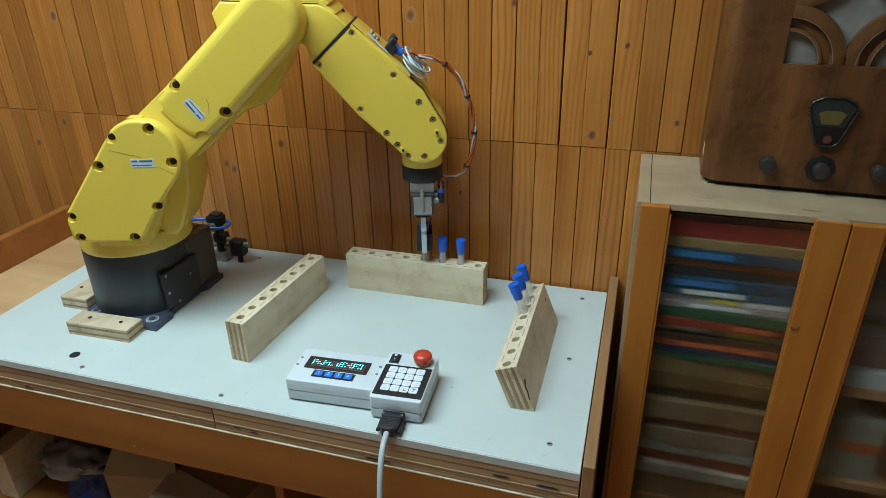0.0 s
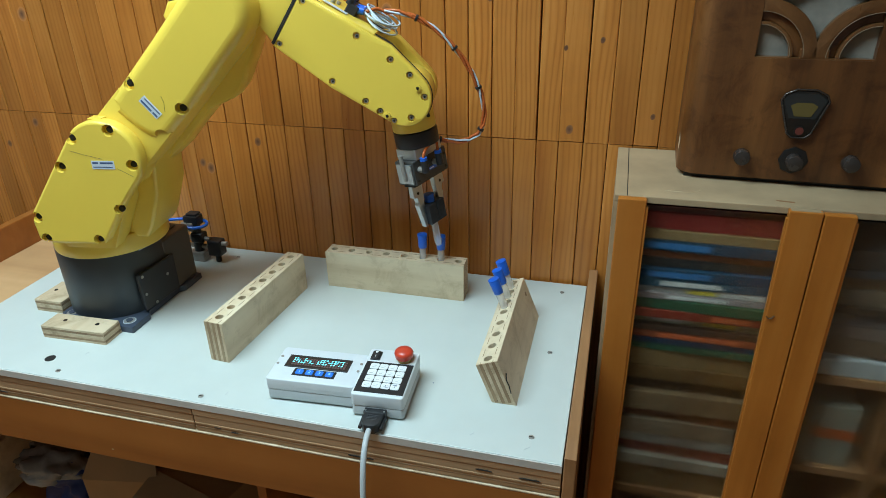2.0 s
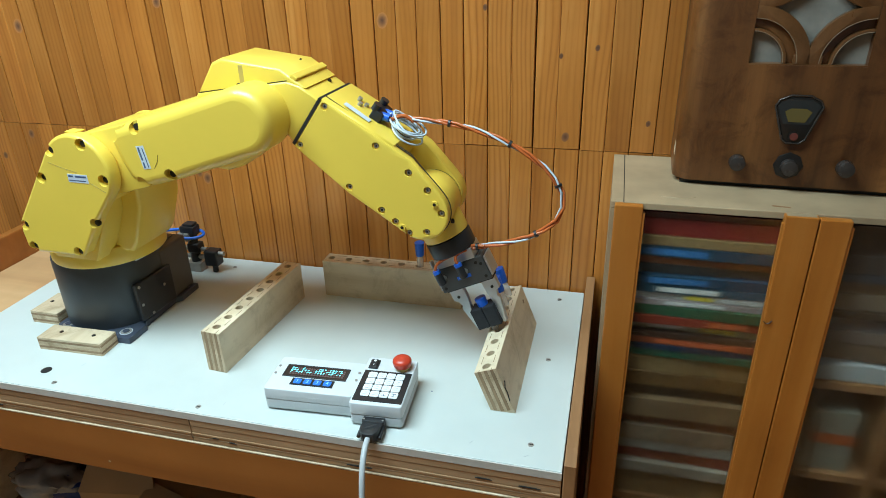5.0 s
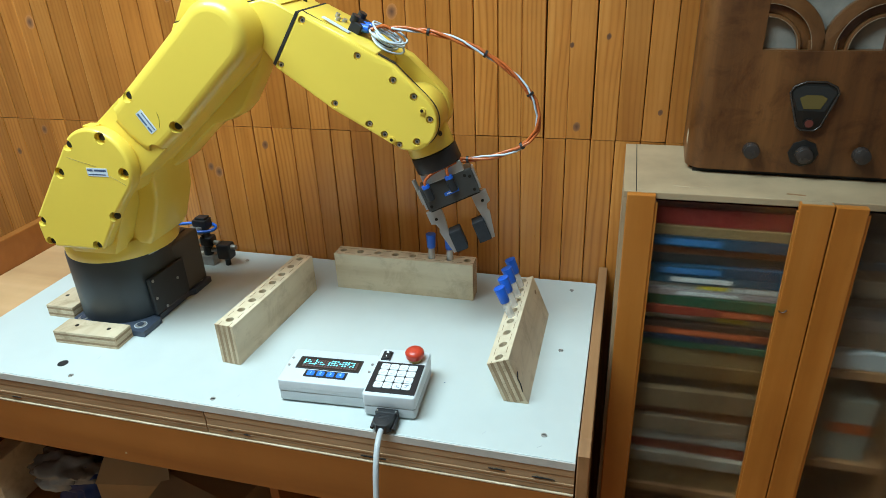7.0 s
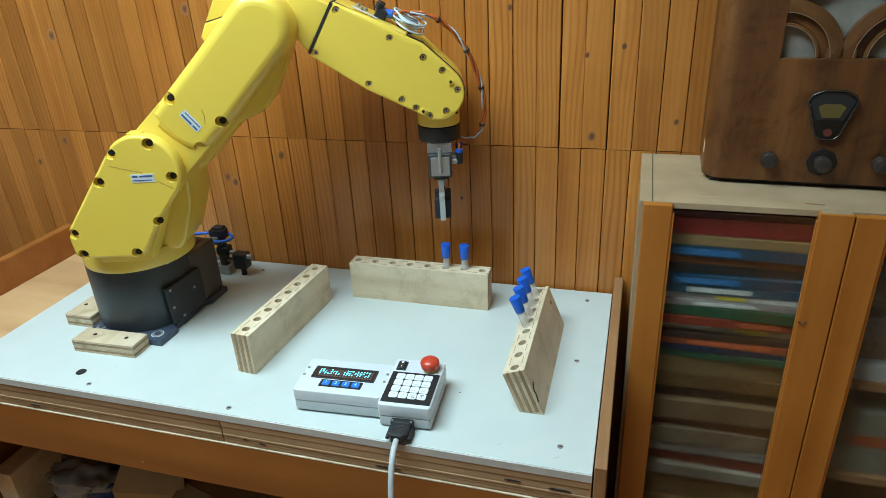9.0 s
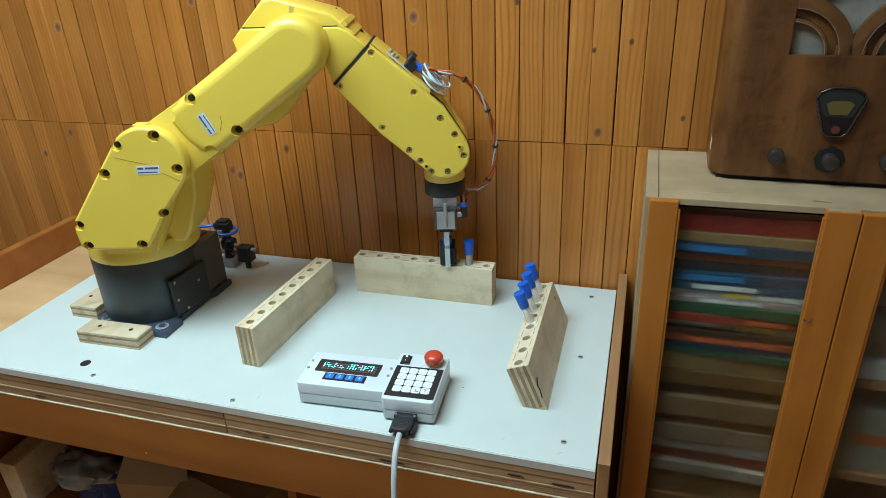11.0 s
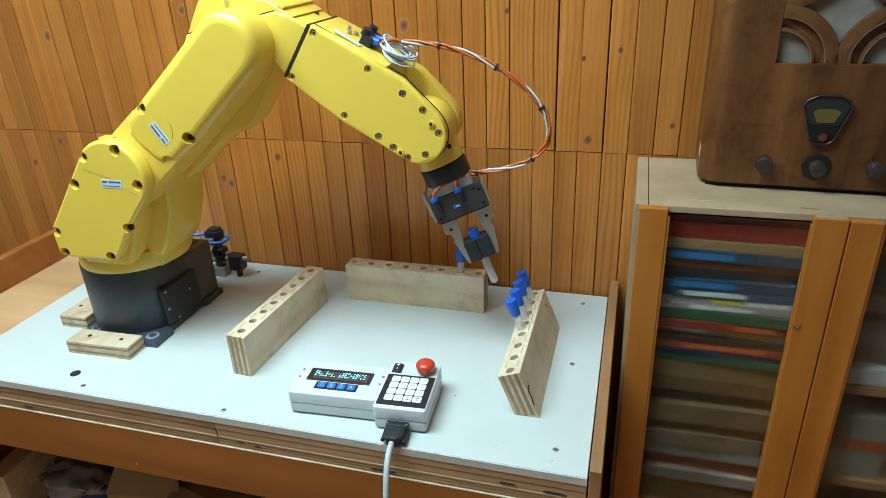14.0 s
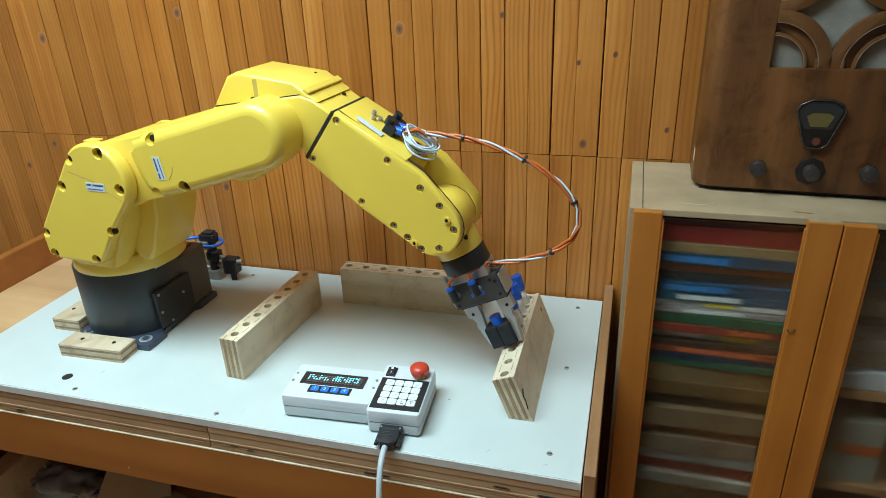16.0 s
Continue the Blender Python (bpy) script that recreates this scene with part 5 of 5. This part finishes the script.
    for x, z in ((0.03, 0.112), (0.037, 0.116), (-0.036, 0.138), (0.036, 0.138)):
        part("body_screw", rod((x, 0.019, z), (x, 0.0202, z), 0.0026, 10), DARKBOLT, gp)
    for s, key in ((-1, "finger_a"), (1, "finger_b")):
        fin = [(0.016, 0.149), (0.041, 0.149), (0.041, 0.169), (0.034, 0.172), (0.0315, 0.181), (0.034, 0.186), (0.026, 0.2285), (0.0205, 0.2285), (0.0205, 0.196), (0.0165, 0.169)]
        f = P[key] = part("finger", prism([(s * x, z) for x, z in fin], -0.0048, 0.0048, "xz", 0.0006), ALU, R, "milled aluminium gripper finger")
        xs = sorted((s * 0.0003, s * 0.0205))
        part("pad", box(xs[0], xs[1], -0.0145, 0.0145, 0.191, 0.2265, 0.0012), FOAM, f, "black rubber pad")
        part("finger_screw", rod((s * 0.03, -0.0048, 0.164), (s * 0.03, -0.0058, 0.164), 0.0025, 10), DARKBOLT, f)
        part("finger_screw", rod((s * 0.03, 0.0048, 0.164), (s * 0.03, 0.0058, 0.164), 0.0025, 10), DARKBOLT, f)
    # the twisted lead, in short stiff pieces
    P["lead"] = []
    L = 0.0245
    for k in range(LEADS):
        def strand(ph, r, rr):
            return tube_along([(-L / 2 + L * j / 6, r * math.cos(ph + 1.2 * (j / 6 + k)), r * math.sin(ph + 1.2 * (j / 6 + k))) for j in range(7)], rr, 7)
        sg = part("lead_piece", strand(0.0, 0.0024, 0.0022), ORANGE_TUBE, R, "orange air tubes twisted with a white wire", smooth=60)
        part("air_tube", strand(2.4, 0.0024, 0.0022), ORANGE_TUBE, sg, smooth=60)
        part("wire", strand(4.3, 0.0028, 0.0016), WHITE_WIRE, sg, "white wire", smooth=60)
        if k % 4 == 2:
            part("cable_tie", rod((-0.0018, 0, 0), (0.0018, 0, 0), 0.0056, 12), BLACKISH, sg, "black cable tie")
        P["lead"].append(sg)
    return R, P


LEADS = 19
KEY_T = [0, 0.5, 1, 1.5, 2, 2.5, 3, 3.5, 4, 4.3, 4.7, 5.05, 5.2, 5.5, 5.65, 6, 6.3, 6.5, 7, 7.5, 8, 8.5, 9, 9.3, 9.8, 10.3,
    10.5, 10.9, 11.2, 11.5, 12, 12.5, 13, 13.5, 14, 14.5, 15, 15.5, 16]
TURN = [16.86, 17.03, 16.91, 13.07, 9.679, 6.013, 2.231, -1.303, -1.768, -1.8, -1.85, -1.9, -1.9, -1.9, -1.9, -1.92, -1.93,
    -1.939, 1.409, 5.105, 8.671, 12.35, 15.9, 15.95, 15.95, 15.95, 15.95, 15.95, 15.93, 15.92, 16.24, 14.42, 10.01,
    5.628, 1.135, -3.734, -4.759, -4.47, -4.076]
SHOULDER = [48.73, 43.83, 39.78, 42.42, 44.73, 46.98, 49.21, 51.09, 55.06, 58.6, 67.5, 74.3, 74.96, 74.96, 74, 64.5, 55.6,
    52.32, 50.48, 49.77, 48.78, 47.62, 46.22, 46, 50.3, 56.6, 57.5, 57.5, 55.8, 53.48, 49.12, 47.39, 48.45, 49.07,
    49.57, 50.11, 52.34, 62.73, 74.96]
ELBOW = [-47.5, -40.99, -34.63, -33.93, -33.72, -33.24, -32.95, -32.98, -34.27, -34.9, -36.6, -36.3, -36.2, -36.2, -36.3,
    -36.6, -34.7, -33.58, -32.63, -31.98, -31.19, -30.95, -30.58, -30.5, -36, -44.8, -46.3, -46.3, -43.6, -40.04, -33.8,
    -30.33, -31.12, -32.24, -33.18, -34.21, -35.73, -37.23, -36.2]


def smooth_at(values, t):
    """Cubic through the keys, flat where the keys turn."""
    ts = KEY_T
    i = max(k for k in range(len(ts) - 1) if ts[k] <= t) if t > ts[0] else 0

    def slope(k):
        if k in (0, len(ts) - 1):
            return 0.0 if k == 0 else (values[k] - values[k - 1]) / (ts[k] - ts[k - 1])
        a = (values[k] - values[k - 1]) / (ts[k] - ts[k - 1])
        b = (values[k + 1] - values[k]) / (ts[k + 1] - ts[k])
        return 0.0 if a * b <= 0 else 2 * a * b / (a + b)
    h = ts[i + 1] - ts[i]
    u = min(1.0, max(0.0, (t - ts[i]) / h))
    m0, m1 = slope(i) * h, slope(i + 1) * h
    if i == 0:
        m0 = (values[1] - values[0])
    return (2 * u ** 3 - 3 * u * u + 1) * values[i] + (u ** 3 - 2 * u * u + u) * m0 + (-2 * u ** 3 + 3 * u * u) * values[i + 1] + (u ** 3 - u * u) * m1


def frame_of(x, y, z, o):
    m = Matrix.Identity(4)
    for k, v in enumerate((x, y, z, o)):
        m.col[k][:3] = v
    return m


def open_by(t):
    def ease(a, b):
        u = min(1.0, max(0.0, (t - a) / (b - a)))
        return u * u * (3 - 2 * u)
    return 0.0002 + 0.0095 * (ease(5.25, 5.45) - ease(10.6, 10.8))


def robot_pose(t):
    """Poses of all links in the robot's own space."""
    q1, q2, q3 = (radians(smooth_at(v, t)) for v in (TURN, SHOULDER, ELBOW))
    z = Vector((0, 0, 1))
    d = Vector((math.cos(q1), math.sin(q1), 0))
    n = Vector((math.sin(q1), -math.cos(q1), 0))
    p2 = A1 * d + HJ2 * z
    a = math.cos(q2) * z + math.sin(q2) * d
    b = math.cos(q2) * d - math.sin(q2) * z
    p3 = p2 + A2 * a
    f = math.cos(q3) * d + math.sin(q3) * z
    g = math.cos(q3) * z - math.sin(q3) * d
    out = {"shoulder": frame_of(d, -n, z, p2), "upper_arm": frame_of(a, -n, -b, p2), "elbow": frame_of(f, -n, g, p3), "forearm": frame_of(f, -n, g, p3)}
    p5 = out["forearm"] @ J5
    deg = math.degrees(q1)
    share = min(1.0, max(0.0, (16.0 - deg) / 17.5))
    phi, psi = radians(TILT * share), radians(90 * (1 - share))
    down = math.sin(phi) * d - math.cos(phi) * z
    e = math.cos(phi) * d + math.sin(phi) * z
    x = math.cos(psi) * e - math.sin(psi) * n
    fr = math.cos(psi) * n + math.sin(psi) * e
    out["wrist"] = frame_of(e, n, down, p5)
    out["gripper"] = frame_of(x, fr, down, p5)
    o = open_by(t)
    out["finger_a"] = out["gripper"] @ Matrix.Translation((-o, 0, 0))
    out["finger_b"] = out["gripper"] @ Matrix.Translation((o, 0, 0))
    # the loop of the lead
    A = out["forearm"] @ Vector((0.2, 0.008, 0.148))
    B = out["gripper"] @ Vector((0.034, 0.012, 0.089))
    pts = bezier(A, A + (0.185 - 0.07 * math.sin(psi)) * d + 0.006 * z, B + 0.04 * x + (0.245 - 0.125 * math.sin(psi)) * e - 0.078 * z, B, 200)
    lengths = [0.0]
    for u, v in zip(pts, pts[1:]):
        lengths.append(lengths[-1] + (v - u).length)
    lead = []
    for k in range(LEADS):
        s = lengths[-1] * (k + 0.5) / LEADS
        i = next(j for j in range(1, len(lengths)) if lengths[j] >= s)
        i = min(max(i, 2), len(pts) - 3)
        dirn = (pts[i + 2] - pts[i - 2]).normalized()
        side = dirn.cross(n).normalized()
        lead.append(frame_of(dirn, side, dirn.cross(side), pts[i]))
    out["lead"] = lead
    return out


IN_GRIP = Matrix.Translation((0, 0, 0.178)) @ pose(0, 0, 0, 180)


# ---- build ----
wall_back = room()
ceiling_lamp()
bench()
racks()
cabinet()
wireless()
keypad_box()
arm, links = robot()
clamp_block(pose(-0.9275, 0.0955, 0, 0, 0, 1.5), 0.128, 0.042, 0.0245, "raw plywood block screwed down before the robot base")
clamp_block(pose(-1.013, 0.170, 0, 0, 0, 0), 0.06, 0.07, 0.0245, "raw plywood block screwed down beside the robot base")
air_unit()
still = [rack3_tube(y) for y in (0.333, 0.2995, 0.266)] + [rack2_tube(-0.2715)]
for k, m in enumerate(still):
    test_tube(m, "clear tube with a blue cap leaning in a plywood rack" if k < 3 else "clear tube with a blue cap upright in a plywood rack")
tube_a = test_tube(rack3_tube(0.2325), "clear blue-capped tube carried by the gripper")
tube_b = test_tube(rack2_tube(-0.3075), "clear blue-capped tube picked from the upright rack")
books()
clutter()
wall_boards(wall_back)


def motions():
    times = [k / 10 for k in range(161)]
    poses = [robot_pose(t) for t in times]
    for key, ob in links.items():
        if key != "lead":
            walk(ob, [(t, p[key]) for t, p in zip(times, poses)])
    for k, ob in enumerate(links["lead"]):
        walk(ob, [(t, p["lead"][k]) for t, p in zip(times, poses)])
    held = [Matrix.Translation(J1) @ p["gripper"] @ IN_GRIP for p in poses]
    rest_b = rack2_tube(-0.3075)
    # once let go, the tube settles into its bore
    drop_a, bore_a = held[53], rack3_tube(0.2325)

    def settled(t):
        u = min(1.0, max(0.0, (t - 5.3) / 0.4))
        turn = drop_a.to_quaternion().slerp(bore_a.to_quaternion(), u).to_matrix().to_4x4()
        return Matrix.Translation(drop_a.translation.lerp(bore_a.translation, u)) @ turn
    start_b = held[107]
    spin = start_b.to_quaternion().to_matrix().to_4x4()
    rest_b = Matrix.Translation(rest_b.translation) @ spin
    walk(tube_a, [(t, h if t <= 5.3 else settled(t)) for t, h in zip(times, held)])
    walk(tube_b, [(t, rest_b if t < 10.7 else h) for t, h in zip(times, held)])


motions()
